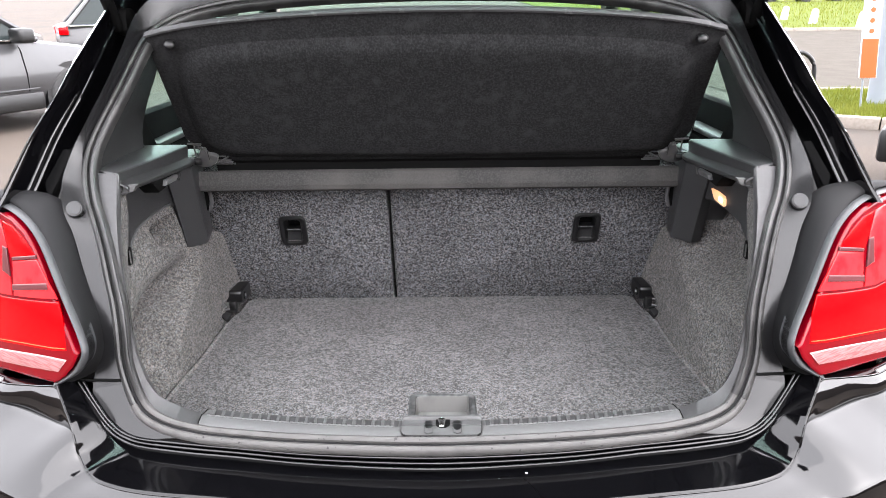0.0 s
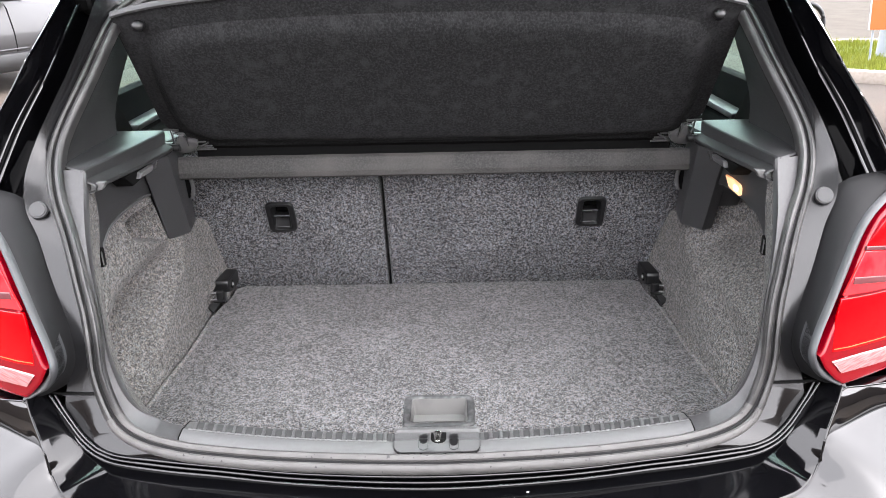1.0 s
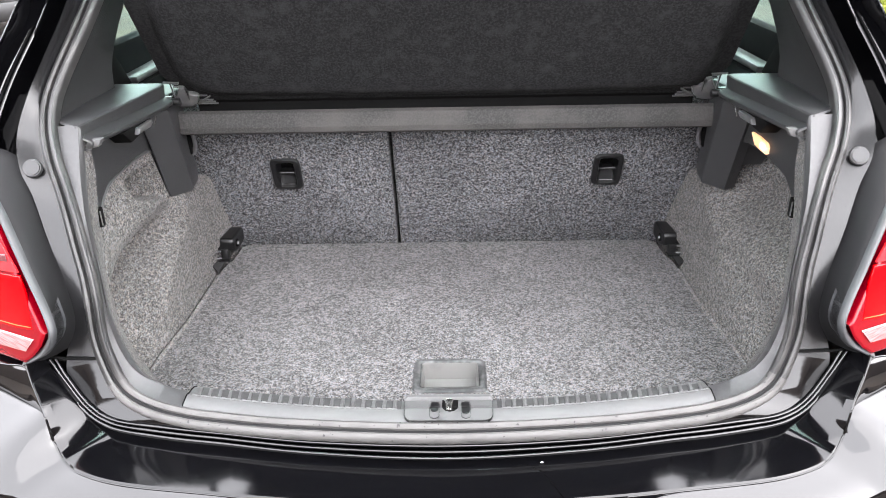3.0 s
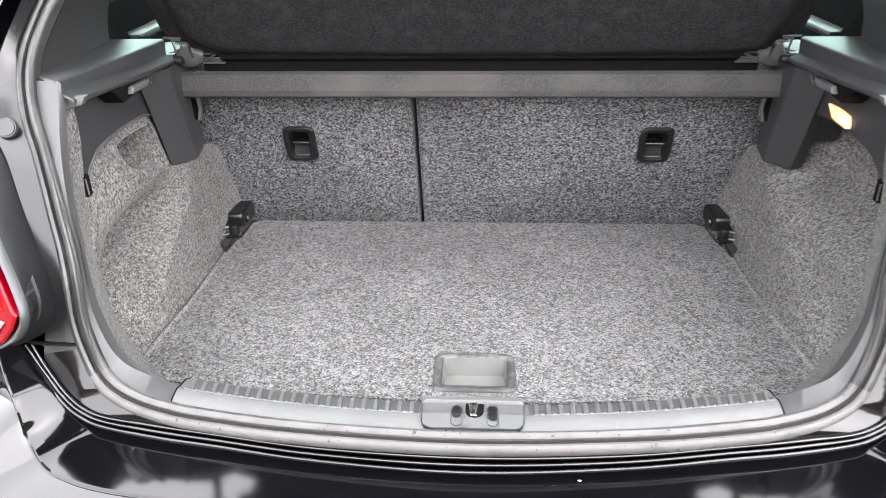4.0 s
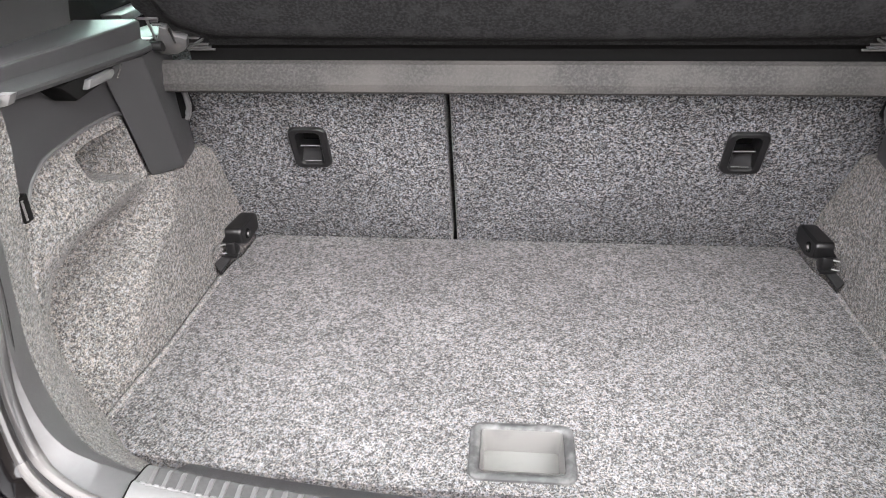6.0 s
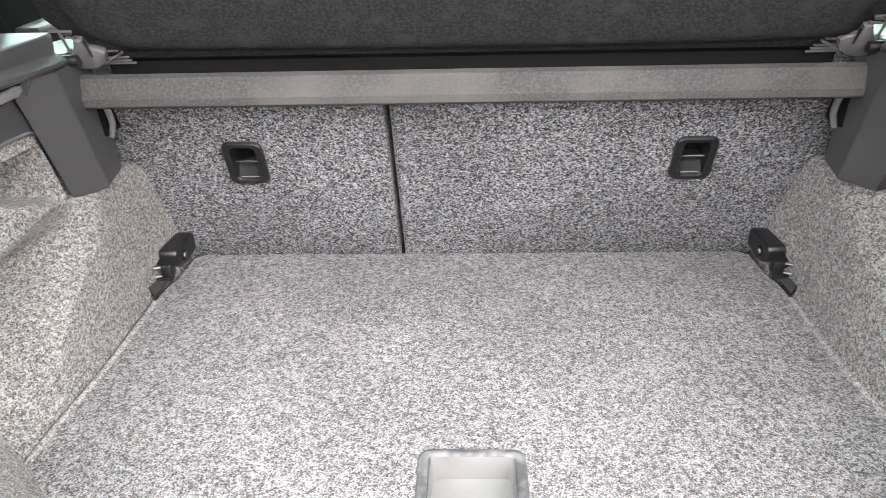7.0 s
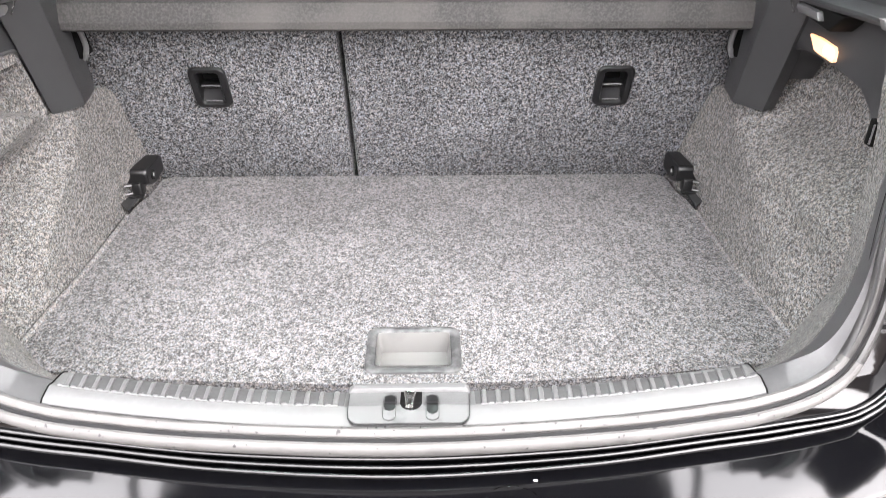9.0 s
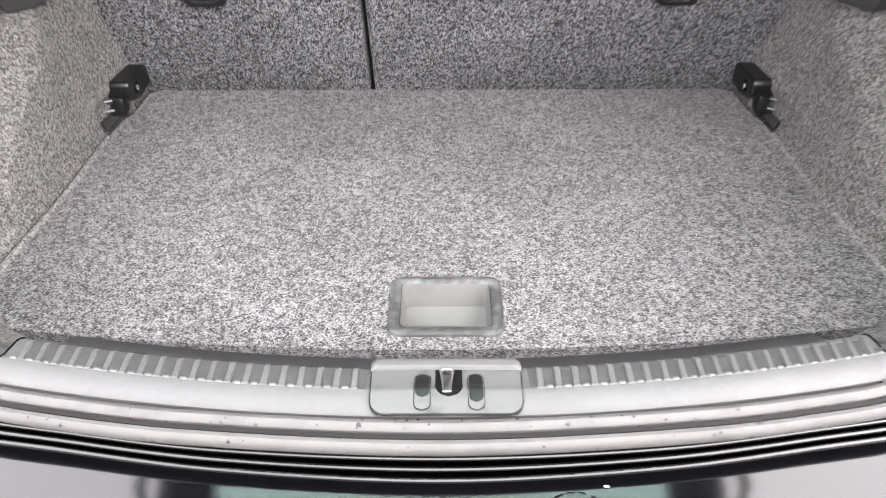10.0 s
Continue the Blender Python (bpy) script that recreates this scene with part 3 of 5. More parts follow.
def tail_lamp(s):
    lamp = part("tail_lamp", prism(LENS, lambda u, v, w: (s * u, lens_y(u, v) + 0.05 - w, v), 0.05, 0.006, 3), DEEP_RED, car, "red tail lamp with a clear reversing strip")
    def piece(name, outline, mat, lift, label=""):
        part(name, prism(outline, lambda u, v, w: (s * u, lens_y(u, v) + 0.006 - w - lift, v), 0.006, 0.0015), mat, lamp, label)
    piece("lens", [(0.564, 0.817), (0.60, 0.808), (0.70, 0.791), (0.80, 0.774), (0.805, 0.85), (0.80, 0.868), (0.72, 0.862), (0.69, 0.866), (0.64, 0.874), (0.578, 0.886), (0.569, 0.862)], RED, 0.001, "bright red lens")
    piece("upper_lens", [(0.581, 0.890), (0.64, 0.878), (0.688, 0.870), (0.688, 0.925), (0.625, 0.940), (0.60, 0.910)], PALED_RED, 0.002, "red lens paled for its sky reflection, with a grey band")
    piece("corner_lens", [(0.692, 0.870), (0.72, 0.866), (0.80, 0.872), (0.805, 0.90), (0.797, 0.985), (0.74, 0.99), (0.715, 0.985), (0.70, 0.945)], PALED_RED, 0.002, "red lens paled for its sky reflection")
    piece("top_lens", [(0.629, 0.945), (0.690, 0.930), (0.698, 0.945), (0.710, 0.984), (0.685, 0.981), (0.657, 0.967)], RED, 0.002, "bright red lens")
    piece("reversing_lens", [(0.564, 0.804), (0.584, 0.781), (0.66, 0.766), (0.755, 0.750), (0.80, 0.744), (0.80, 0.762), (0.755, 0.770), (0.70, 0.780), (0.62, 0.795)], PINK, 0.003, "pale clear strip")
    piece("amber_line", [(0.566, 0.8195), (0.60, 0.8115), (0.70, 0.7945), (0.80, 0.7775), (0.80, 0.7795), (0.70, 0.7965), (0.60, 0.8135), (0.566, 0.8215)], ORANGE, 0.0015, "thin amber line")
    piece("reflector_band", [(0.625, 0.9415), (0.687, 0.927), (0.687, 0.932), (0.627, 0.9465)], SMOKE, 0.004)
    piece("reflector_band", [(0.600, 0.9005), (0.690, 0.8790), (0.690, 0.888), (0.603, 0.9095)], SMOKE, 0.004)
    piece("reflector_band", [(0.694, 0.900), (0.715, 0.905), (0.712, 0.945), (0.700, 0.944)], SMOKE, 0.004)
    # body edge round the lamp and the black gasket beside it
    edge = smooth([(0.60, 0.748), (0.57, 0.768), (0.540, 0.79), (0.525, 0.819), (0.535, 0.848), (0.56, 0.885), (0.585, 0.925), (0.61, 0.962), (0.635, 0.985), (0.67, 1.002), (0.71, 1.01), (0.76, 1.012)], 60)
    outer = [Vector((s * x, lens_y(x, z) + 0.012, z)) for x, z in edge]
    ins = smooth([(0.602, 0.757), (0.58, 0.770), (0.556, 0.79), (0.5375, 0.819), (0.547, 0.846), (0.572, 0.882), (0.599, 0.921), (0.624, 0.957), (0.648, 0.980), (0.68, 0.995), (0.715, 1.002), (0.76, 1.005)], 60)
    inn = [Vector((s * x, lens_y(x, z) + 0.012, z)) for x, z in ins]
    crown = [[a.lerp(b, k) + Vector((0, -0.010 * math.sin(math.pi * k) ** 0.8, 0)) for a, b in zip(outer, inn)] for k in (0, 0.1, 0.22, 0.36, 0.5, 0.64, 0.78, 0.9, 1)]
    part("lamp_rim", sheet([[p + Vector((0, 0.03, 0)) for p in outer]] + crown + [[p + Vector((0, 0.03, 0)) for p in inn]]), RIM, car, "satin grey rim round the lamp")
    far = smooth([(0.575, 1.392, 0.752), (0.556, 1.395, 0.757), (0.540, 1.398, 0.77), (0.529, 1.404, 0.802), (0.536, 1.416, 0.845), (0.55, 1.434, 0.88), (0.566, 1.455, 0.92), (0.582, 1.481, 0.962), (0.60, 1.502, 0.995), (0.63, 1.515, 1.018), (0.68, 1.53, 1.025), (0.76, 1.56, 1.02)], 60) * np.array([s, 1, 1])
    near = np.array([tuple(p + Vector((0, 0.004, 0))) for p in outer])
    humps = [far * (1 - k) + near * k + np.array([0, -0.008 * math.sin(math.pi * k) ** 0.8, 0]) for k in (0.08, 0.18, 0.3, 0.45, 0.6, 0.75, 0.88)]
    return part("lamp_gasket", sheet([far + inward * 0.01, far] + humps + [near, near + inward * 0.02]), GASKET, car, "matt black gasket beside the lamp")


mirrored(tail_lamp)


def plug(s):
    bm = bmesh.new()
    bmesh.ops.create_cone(bm, cap_ends=True, segments=28, radius1=0.0135, radius2=0.012, depth=0.006)
    bmesh.ops.bevel(bm, geom=[e for e in bm.edges if e.verts[0].co.z > 0 and e.verts[1].co.z > 0], offset=0.0015, segments=2, affect="EDGES")
    m = look((s * 0.583, 1.489, 1.006), (s * 0.583 + s * 0.02, 1.60, 0.95))
    bmesh.ops.transform(bm, matrix=m, verts=bm.verts)
    part("plug", bm, PLASTIC, car, "round grey plastic plug")


mirrored(plug)


def gap_line(s):
    line = [(0.492, 1.381, 0.7525), (0.508, 1.380, 0.752), (0.545, 1.383, 0.751), (0.575, 1.39, 0.750)]
    part("panel_joint", tube([(s * x, y - 0.0004, z + 0.0026) for x, y, z in line], 0.0022, 6), VOID, car, "dark gap between two painted panels")
    part("panel_lip", tube([(s * x, y, z) for x, y, z in line], 0.0008, 6), PAINT, car)


mirrored(gap_line)

# ---- boot interior: side rings, ledges and linings ----
RING_A = shifted(-0.0125, -0.002)
i0 = int(np.argmin(np.abs(HALF[:110, 0] - 0.372) + (HALF[:110, 2] > 0.7)))
i1 = int(np.argmin(np.abs(HALF[:, 2] - 1.05) + (HALF[:, 2] > 1.2)))
RING_B = [(0.372, 1.382, 0.6925), (0.400, 1.385, 0.699), (0.420, 1.386, 0.708), (0.443, 1.386, 0.722), (0.461, 1.388, 0.748), (0.474, 1.394, 0.79), (0.480, 1.402, 0.83), (0.488, 1.420, 0.875), (0.499, 1.442, 0.915), (0.508, 1.462, 0.948), (0.5135, 1.484, 0.988), (0.5155, 1.502, 1.02), (0.5155, 1.517, 1.055)]
RING_C = [(0.372, 1.46, 0.615), (0.43, 1.48, 0.61), (0.487, 1.525, 0.612), (0.518, 1.54, 0.645), (0.537, 1.54, 0.70), (0.541, 1.54, 0.75), (0.54, 1.54, 0.80), (0.536, 1.54, 0.86), (0.531, 1.54, 0.91), (0.524, 1.54, 0.955), (0.52, 1.54, 0.99), (0.52, 1.54, 1.03)]


def side_ring(s):
    k = np.array([s, 1, 1])
    a = smooth(np.vstack([RING_A[i0:i1:4], RING_A[i1:i1 + 1]]), 60) * k
    b, c = smooth(RING_B, 60) * k, smooth(RING_C, 60) * k
    edge1, edge2 = b * 0.93 + a * 0.07 + np.array([0, -0.001, 0.002]), b * 0.95 + c * 0.05
    part("lining_return", sheet([edge2 * 0.9 + c * 0.1 + np.array([s * 0.003, 0.003, -0.004]), edge2 * 0.76 + c * 0.24 + np.array([s * 0.0015, 0.0015, -0.003]), c, c + np.array([s * 0.03, 0.004, 0])], flip=s < 0), SIDE_CARPET, car, "carpet turned in behind the side trim")
    return part("side_trim", sheet([a - inward * 0.01, a, edge1, edge2, edge2 * 0.74 + c * 0.26], flip=s < 0), SHADED_SILL, car, "smooth grey plastic trim beside the opening, coloured darker for its shade", sharp=50)


mirrored(side_ring)


def arch_panel(s):
    """Upper side panel with the arch over the wheel lining, and the leg that comes down behind the wheel arch."""
    line = [(1.535, 1.03), (1.86, 1.012), (2.035, 1.0), (2.02, 0.92), (1.95, 0.88), (1.90, 0.87), (1.86, 0.87), (1.815, 0.88), (1.800, 0.912), (1.787, 0.93), (1.768, 0.938), (1.72, 0.942), (1.66, 0.942), (1.60, 0.937), (1.57, 0.92), (1.554, 0.897), (1.549, 0.891), (1.535, 0.891)]
    panel = part("side_panel", prism(line, lambda u, v, w: (s * (0.600 - w + 0.012 * max(0, (0.95 - v) / 0.15) * -1 * (1 if u > 1.79 else 0)), u, v), 0.065, 0.005, 2), PLASTIC, car, "dark grey plastic side panel")
    # leg, proud of the panel
    rows = []
    for z, lean in ((0.829, 0.0), (0.832, 0.0), (0.87, 0.015), (0.92, 0.034), (0.95, 0.045), (0.975, 0.056), (1.005, 0.066)):
        rim = 0.002 if z < 0.830 else 0
        rows.append([(s * x, y, z) for x, y in ((0.536 if s < 0 else 0.552, 1.826 - lean), (0.529 + rim, 1.813 + rim - lean), (0.500 + rim, 1.853 - lean * 0.9), (0.498 + rim, 1.858 - lean * 0.85), (0.5105 + rim, 1.928 - lean * 0.3), (0.516, 1.931 - lean * 0.3), (0.560, 1.931 - lean * 0.3))])
    leg = sheet(rows, flip=s > 0)
    leg.verts.ensure_lookup_table()
    leg.faces.new(leg.verts[:7])
    bmesh.ops.recalc_face_normals(leg, faces=leg.faces)
    bmesh.ops.bevel(leg, geom=[e for e in leg.edges if len(e.link_faces) == 2 and e.calc_face_angle() > 0.35], offset=0.008, segments=4, profile=0.5, affect="EDGES", clamp_overlap=True)
    part("leg", leg, PLASTIC, panel, sharp=50)
    # Paler bead puts the highlight of the arch edge into colour.
    if s < 0:
        part("arch_rim", tube(smooth([(s * 0.536, y, z) for y, z in ((1.553, 0.896), (1.559, 0.906), (1.571, 0.921), (1.602, 0.937), (1.66, 0.942), (1.72, 0.942), (1.768, 0.938), (1.785, 0.931))], 40), 0.0028, 8), SHADED_SILL, panel, "rounded rim of the arch, coloured paler for its highlight")
    # slot and lever beside the seat
    part("lever", tube(smooth([(s * 0.509, 1.895, 0.945), (s * 0.500, 1.90, 0.935), (s * 0.499, 1.908, 0.905), (s * 0.507, 1.912, 0.885)], 16), 0.0045, 8), EDGE, panel, "grey curved lever")
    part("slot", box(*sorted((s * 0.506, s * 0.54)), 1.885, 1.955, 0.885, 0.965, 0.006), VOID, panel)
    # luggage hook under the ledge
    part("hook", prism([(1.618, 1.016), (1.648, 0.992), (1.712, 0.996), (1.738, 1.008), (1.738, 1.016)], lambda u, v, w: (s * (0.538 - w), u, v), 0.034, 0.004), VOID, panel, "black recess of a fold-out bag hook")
    part("hook_tongue", prism([(1.660, 1.0015), (1.712, 0.9995), (1.722, 1.004), (1.722, 1.0095), (1.668, 1.0105)], lambda u, v, w: (s * (0.506 - w), u, v), 0.010, 0.002), FITTING, panel, "grey folded hook")
    part("hook_pin", tube([(s * 0.497, 1.742, 1.010), (s * 0.497, 1.726, 0.997)], 0.0013, 6), METAL, panel)
    # small black clip in the trim's edge
    clip = part("clip", box(*sorted((s * 0.528, s * 0.54)), 1.537, 1.551, 0.890, 0.921, 0.002), VOID, panel, "small black clip")
    part("clip_pin", tube([(s * 0.5275, 1.5385, 0.894), (s * 0.5275, 1.5385, 0.917)], 0.0012, 6), FITTING, clip)
    return panel


mirrored(arch_panel)


def ledge(s):
    """Shelf support along the side: top, fascia with a rail."""
    prof = [(0.56, 1.056), (0.53, 1.0565), (0.5125, 1.0565), (0.5095, 1.0558), (0.5075, 1.0540), (0.5070, 1.0515), (0.5085, 1.0330), (0.5070, 1.0305), (0.4985, 1.0265), (0.4960, 1.0240), (0.4955, 1.0205), (0.4985, 1.0160), (0.515, 1.0125), (0.545, 1.008)]
    rows = []
    for y, dz, dx, wide in ((1.5175, -0.002, 0.0, 0.556), (1.5195, 0.0005, 0, 0.558), (1.523, 0.0008, 0, 0.559), (1.55, 0.0, 0, 0.568), (1.60, -0.002, 0, 0.59), (1.70, -0.006, 0, 0.63), (1.80, -0.010, 0.002, 0.64), (1.835, -0.011, 0.004, 0.64), (1.840, -0.016, 0.008, 0.64)):
        taper = 0.012 * max(0, (1.80 - y) / 0.29)
        rows.append([(s * (wide if i == 0 else x + dx + (taper if i < 7 else taper * 0.75)), y + (0.024 if i == 0 and y < 1.525 else 0.012 if i == 1 and y < 1.525 else 0), z + dz + (taper * 0.7 if i >= 6 else 0)) for i, (x, z) in enumerate(prof)])
    ob = part("ledge", sheet(rows, flip=s < 0), PLASTIC, car, "dark plastic ledge that carries the shelf", sharp=28)
    part("rail_end", prism([(0.493, 1.0355), (0.514, 1.0350), (0.519, 1.0195), (0.499, 1.0245)], lambda u, v, w: (s * u, 1.536 - w, v), 0.012, 0.0015), SILL, ob)
    # black filler for the dark cabin space behind the ledge, up to the pillar trim and the door
    part("void_filler", box(*sorted((s * 0.54, s * 0.70)), 1.842, 2.02, 0.955, 0.985, 0.006), VOID, ob)
    part("belt_cover", prism([(1.80, 1.03), (1.91, 1.03), (1.88, 1.07), (1.845, 1.115), (1.82, 1.09)], lambda u, v, w: (s * (0.60 + w), u, v), 0.02, 0.004), VOID, ob, "black seat belt and cover")
    return ob


mirrored(ledge)


def pillar_trim(s):
    """Inner lining of the rear pillar, from the seal to the edge of the door window."""
    a = np.array([HALF[i] for i in range(i1 - 2, N - 34, 4)])
    a = a + np.array([-0.011, 0.006, 0])
    m = len(a)
    far = smooth([(0.585, 1.80, 1.030), (0.592, 1.815, 1.065), (0.595, 1.838, 1.095), (0.593, 1.878, 1.138), (0.585, 1.915, 1.185), (0.575, 1.94, 1.24), (0.57, 1.99, 1.30), (0.55, 2.03, 1.36)], m)
    k = np.array([s, 1, 1])
    mid = a * 0.5 + far * 0.5 + np.array([0.006, 0, 0])
    return part("pillar_trim", sheet([(a - inward * 0.008) * k, a * k, (a * 0.92 + far * 0.08 + np.array([0.004, 0, 0])) * k, mid * k, far * k, (far + np.array([0.06, 0.02, 0])) * k], flip=s < 0), TRIM, car, "dark grey pillar lining", sharp=60)


mirrored(pillar_trim)


def step(x):
    x = min(1, max(0, x))
    return x * x * (3 - 2 * x)


def lining(s):
    """Carpeted side lining over the wheel arch; the pocket behind the opening is deeper on the near side of the filler-free side."""
    deep = 0.105 if s < 0 else 0.012
    ys, zs = np.linspace(1.50, 2.07, 150), np.linspace(0.60, 0.975, 110)
    rows = []
    for z in zs:
        row = []
        for y in ys:
            ridge = np.interp(z, [0.62, 0.678, 0.721, 0.744, 0.773, 0.85], [1.565, 1.591, 1.641, 1.69, 1.765, 1.80])
            x = np.interp(y, [1.5, 1.6, 1.7, 1.9, 2.07], [0.515, 0.513, 0.503, 0.50, 0.487] if s < 0 else [0.520, 0.503, 0.498, 0.498, 0.487]) + 0.06 * max(0, z - 0.66) + (0.08 * max(0, z - 0.70) if s > 0 else 0) + (0.10 if s > 0 else 0.16) * max(0, z - 0.80)
            front = max(0.0, min(1.0, (y - 1.50) / max(0.04, ridge - 0.06 - 1.50)))
            x += deep * step((ridge + 0.065 - y) / 0.15) * front * step((z - 0.625) / 0.05) * step((0.85 - z) / 0.08)
            # deeper alcove under the arch on the side away from the lamp
            if s < 0:
                x += 0.17 * step((y - 1.672) / 0.06) * step((0.918 - z) / 0.010) * step((1.787 - y) / 0.012) * step((z - 0.895 + 0.33 * (y - 1.62)) / 0.016)
            else:
                # broad shoulder that faces up, and a steep wall above it
                x += 0.072 * step((z - 0.765) / 0.085) * step((1.87 - y) / 0.08)
            # shoulder of the wheel arch beside the seat
            crest = np.interp(y, [1.80, 1.825, 1.85, 1.88, 1.94, 1.975, 2.008, 2.025, 2.045, 2.07], [1.2, 1.0, 0.87, 0.838, 0.828, 0.812, 0.775, 0.715, 0.665, 0.63])
            x += 0.07 * step((z - crest) / 0.025)
            x += 0.018 * step((z - 0.822) / 0.02) * step((y - 1.785) / 0.02) * step((1.90 - y) / 0.05)
            # upper part falls back under the panel
            x += 0.01 * step((z - 0.86) / 0.08) * step((1.8 - y) / 0.1)
            # notch for the seat hinge
            x += 0.011 * step((y - 1.890) / 0.012) * step((1.990 - y) / 0.010) * step((0.668 - z) / 0.020)
            # front edge turns outwards behind the trim
            x += 0.04 * step((1.530 - y) / 0.030)
            # foot of the lining curves in to the floor
            x -= 0.005 * step((0.645 - z) / 0.03)
            row.append((s * x, y, z))
        rows.append(row)
    return part("side_lining", sheet(rows, flip=s > 0), SIDE_CARPET, car, "grey speckled carpet lining over the wheel arch", sharp=80)


mirrored(lining)


# ---- seat backs ----
def seat_point(x, up, out):
    """A point on the seat backs: across, up along the slope from the floor, out towards the boot."""
    d = Vector((0, -0.36, 0.933)).normalized()
    n = Vector((0, -0.933, -0.36)).normalized()
    return Vector((x, 2.056, 0.60)) + d * up + n * out


def seat_slab(x0, x1, hole):
    """Padded board with rounded rims and an opening for the release recess."""
    bm = bmesh.new()

    def loop(pts, out):
        vs = [bm.verts.new(seat_point(u, v, out)) for u, v in pts]
        return vs, [bm.edges.new((vs[i], vs[(i + 1) % len(vs)])) for i in range(len(vs))]
    rims = [rounded(x0 + d, x1 - d, -0.01 + d, 0.385 - d, 0.02 - d) for d in (0.006, 0.002, 0.0, 0.0)]
    loops = [loop(p, out) for p, out in zip(rims, (0.0, -0.002, -0.007, -0.1))]
    inner, back = loop(hole, 0.0), loop(hole, -0.03)
    bmesh.ops.triangle_fill(bm, use_beauty=True, edges=loops[0][1] + inner[1])
    for (a, _), (b, _) in list(zip(loops, loops[1:])) + [(inner, back)]:
        for i in range(len(a)):
            bm.faces.new((a[i], a[(i + 1) % len(a)], b[(i + 1) % len(a)], b[i]))
    bmesh.ops.recalc_face_normals(bm, faces=bm.faces)
    return bm


def seat_back(x0, x1, latch_x, lean):
    """One part of the rear seat back, with the release recess: bezel, hollow, lever and the sloping thumb bowl."""
    up = 0.235

    def slanted(pts):
        return [(u + lean * (v - up), v) for u, v in pts]

    def rim(w, h, r):
        return slanted(rounded(latch_x - w, latch_x + w, up - h, up + h, r))
    seat = part("seat_back", seat_slab(x0, x1, rim(0.0205, 0.0335, 0.008)), SEAT_CARPET, car, "rear seat back covered in grey speckled carpet")

    def rings(levels):
        bm = sheet([[seat_point(u, v, out) for u, v in rim(w, h, r)] for w, h, r, out in levels], closed=True)
        bmesh.ops.recalc_face_normals(bm, faces=bm.faces)
        return bm
    bezel = part("latch", rings(((0.0315, 0.0415, 0.013, -0.001), (0.0312, 0.0412, 0.013, 0.003), (0.0295, 0.0395, 0.012, 0.0055), (0.0250, 0.0355, 0.010, 0.0060), (0.0200, 0.0330, 0.008, 0.0050), (0.0185, 0.0315, 0.007, 0.0020), (0.0175, 0.0305, 0.006, -0.012), (0.0165, 0.0290, 0.005, -0.026))), MATT, seat, "black plastic seat release recess with a lever")
    # Black back plate puts the hollow's shade into colour.
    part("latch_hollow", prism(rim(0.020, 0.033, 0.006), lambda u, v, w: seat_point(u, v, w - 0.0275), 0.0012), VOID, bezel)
    part("latch_lever", tube([seat_point(latch_x + k, up + 0.002 + 0.0006 * math.cos(k * 90), -0.0005) for k in np.linspace(-0.0162, 0.0162, 9)], 0.0007, 8), FITTING, bezel, "thin bright lever edge")
    part("latch_flap", prism([(latch_x - 0.0165, up - 0.0015), (latch_x + 0.0165, up - 0.0015), (latch_x + 0.0165, up + 0.0015), (latch_x - 0.0165, up + 0.0015)], lambda u, v, w: seat_point(u, v - 0.18 * (0.022 - w), w - 0.0225), 0.0215, 0.0004), MATT, bezel)
    slope = [[seat_point(latch_x + k * 0.0168, up + v, out + 0.0035 * abs(k) ** 3) for k in np.linspace(-1, 1, 11)] for v, out in ((-0.004, -0.024), (-0.010, -0.021), (-0.017, -0.014), (-0.023, -0.006), (-0.0275, -0.0005))]
    part("latch_bowl", sheet(slope), GASKET, bezel, "smooth black thumb bowl")
    # Pale tube paints the highlight along the bowl's lower edge.
    part("latch_lip_highlight", tube([seat_point(latch_x + lean * -0.028 + k, up - 0.0285, 0.0012) for k in np.linspace(-0.0135, 0.0135, 7)], 0.0007, 8), FITTING, bezel)
    return seat


seat_back(-0.555, -0.1165, -0.338, 0.0)
seat_back(-0.1095, 0.555, 0.339, 0.0)
# stitched edge beside the join of the two backs
for x in (-0.1235, -0.1025):
    part("seat_piping", tube([seat_point(x, v, -0.0008) for v in np.linspace(0.0, 0.375, 12)], 0.0021, 6), SEAT_CARPET, car)


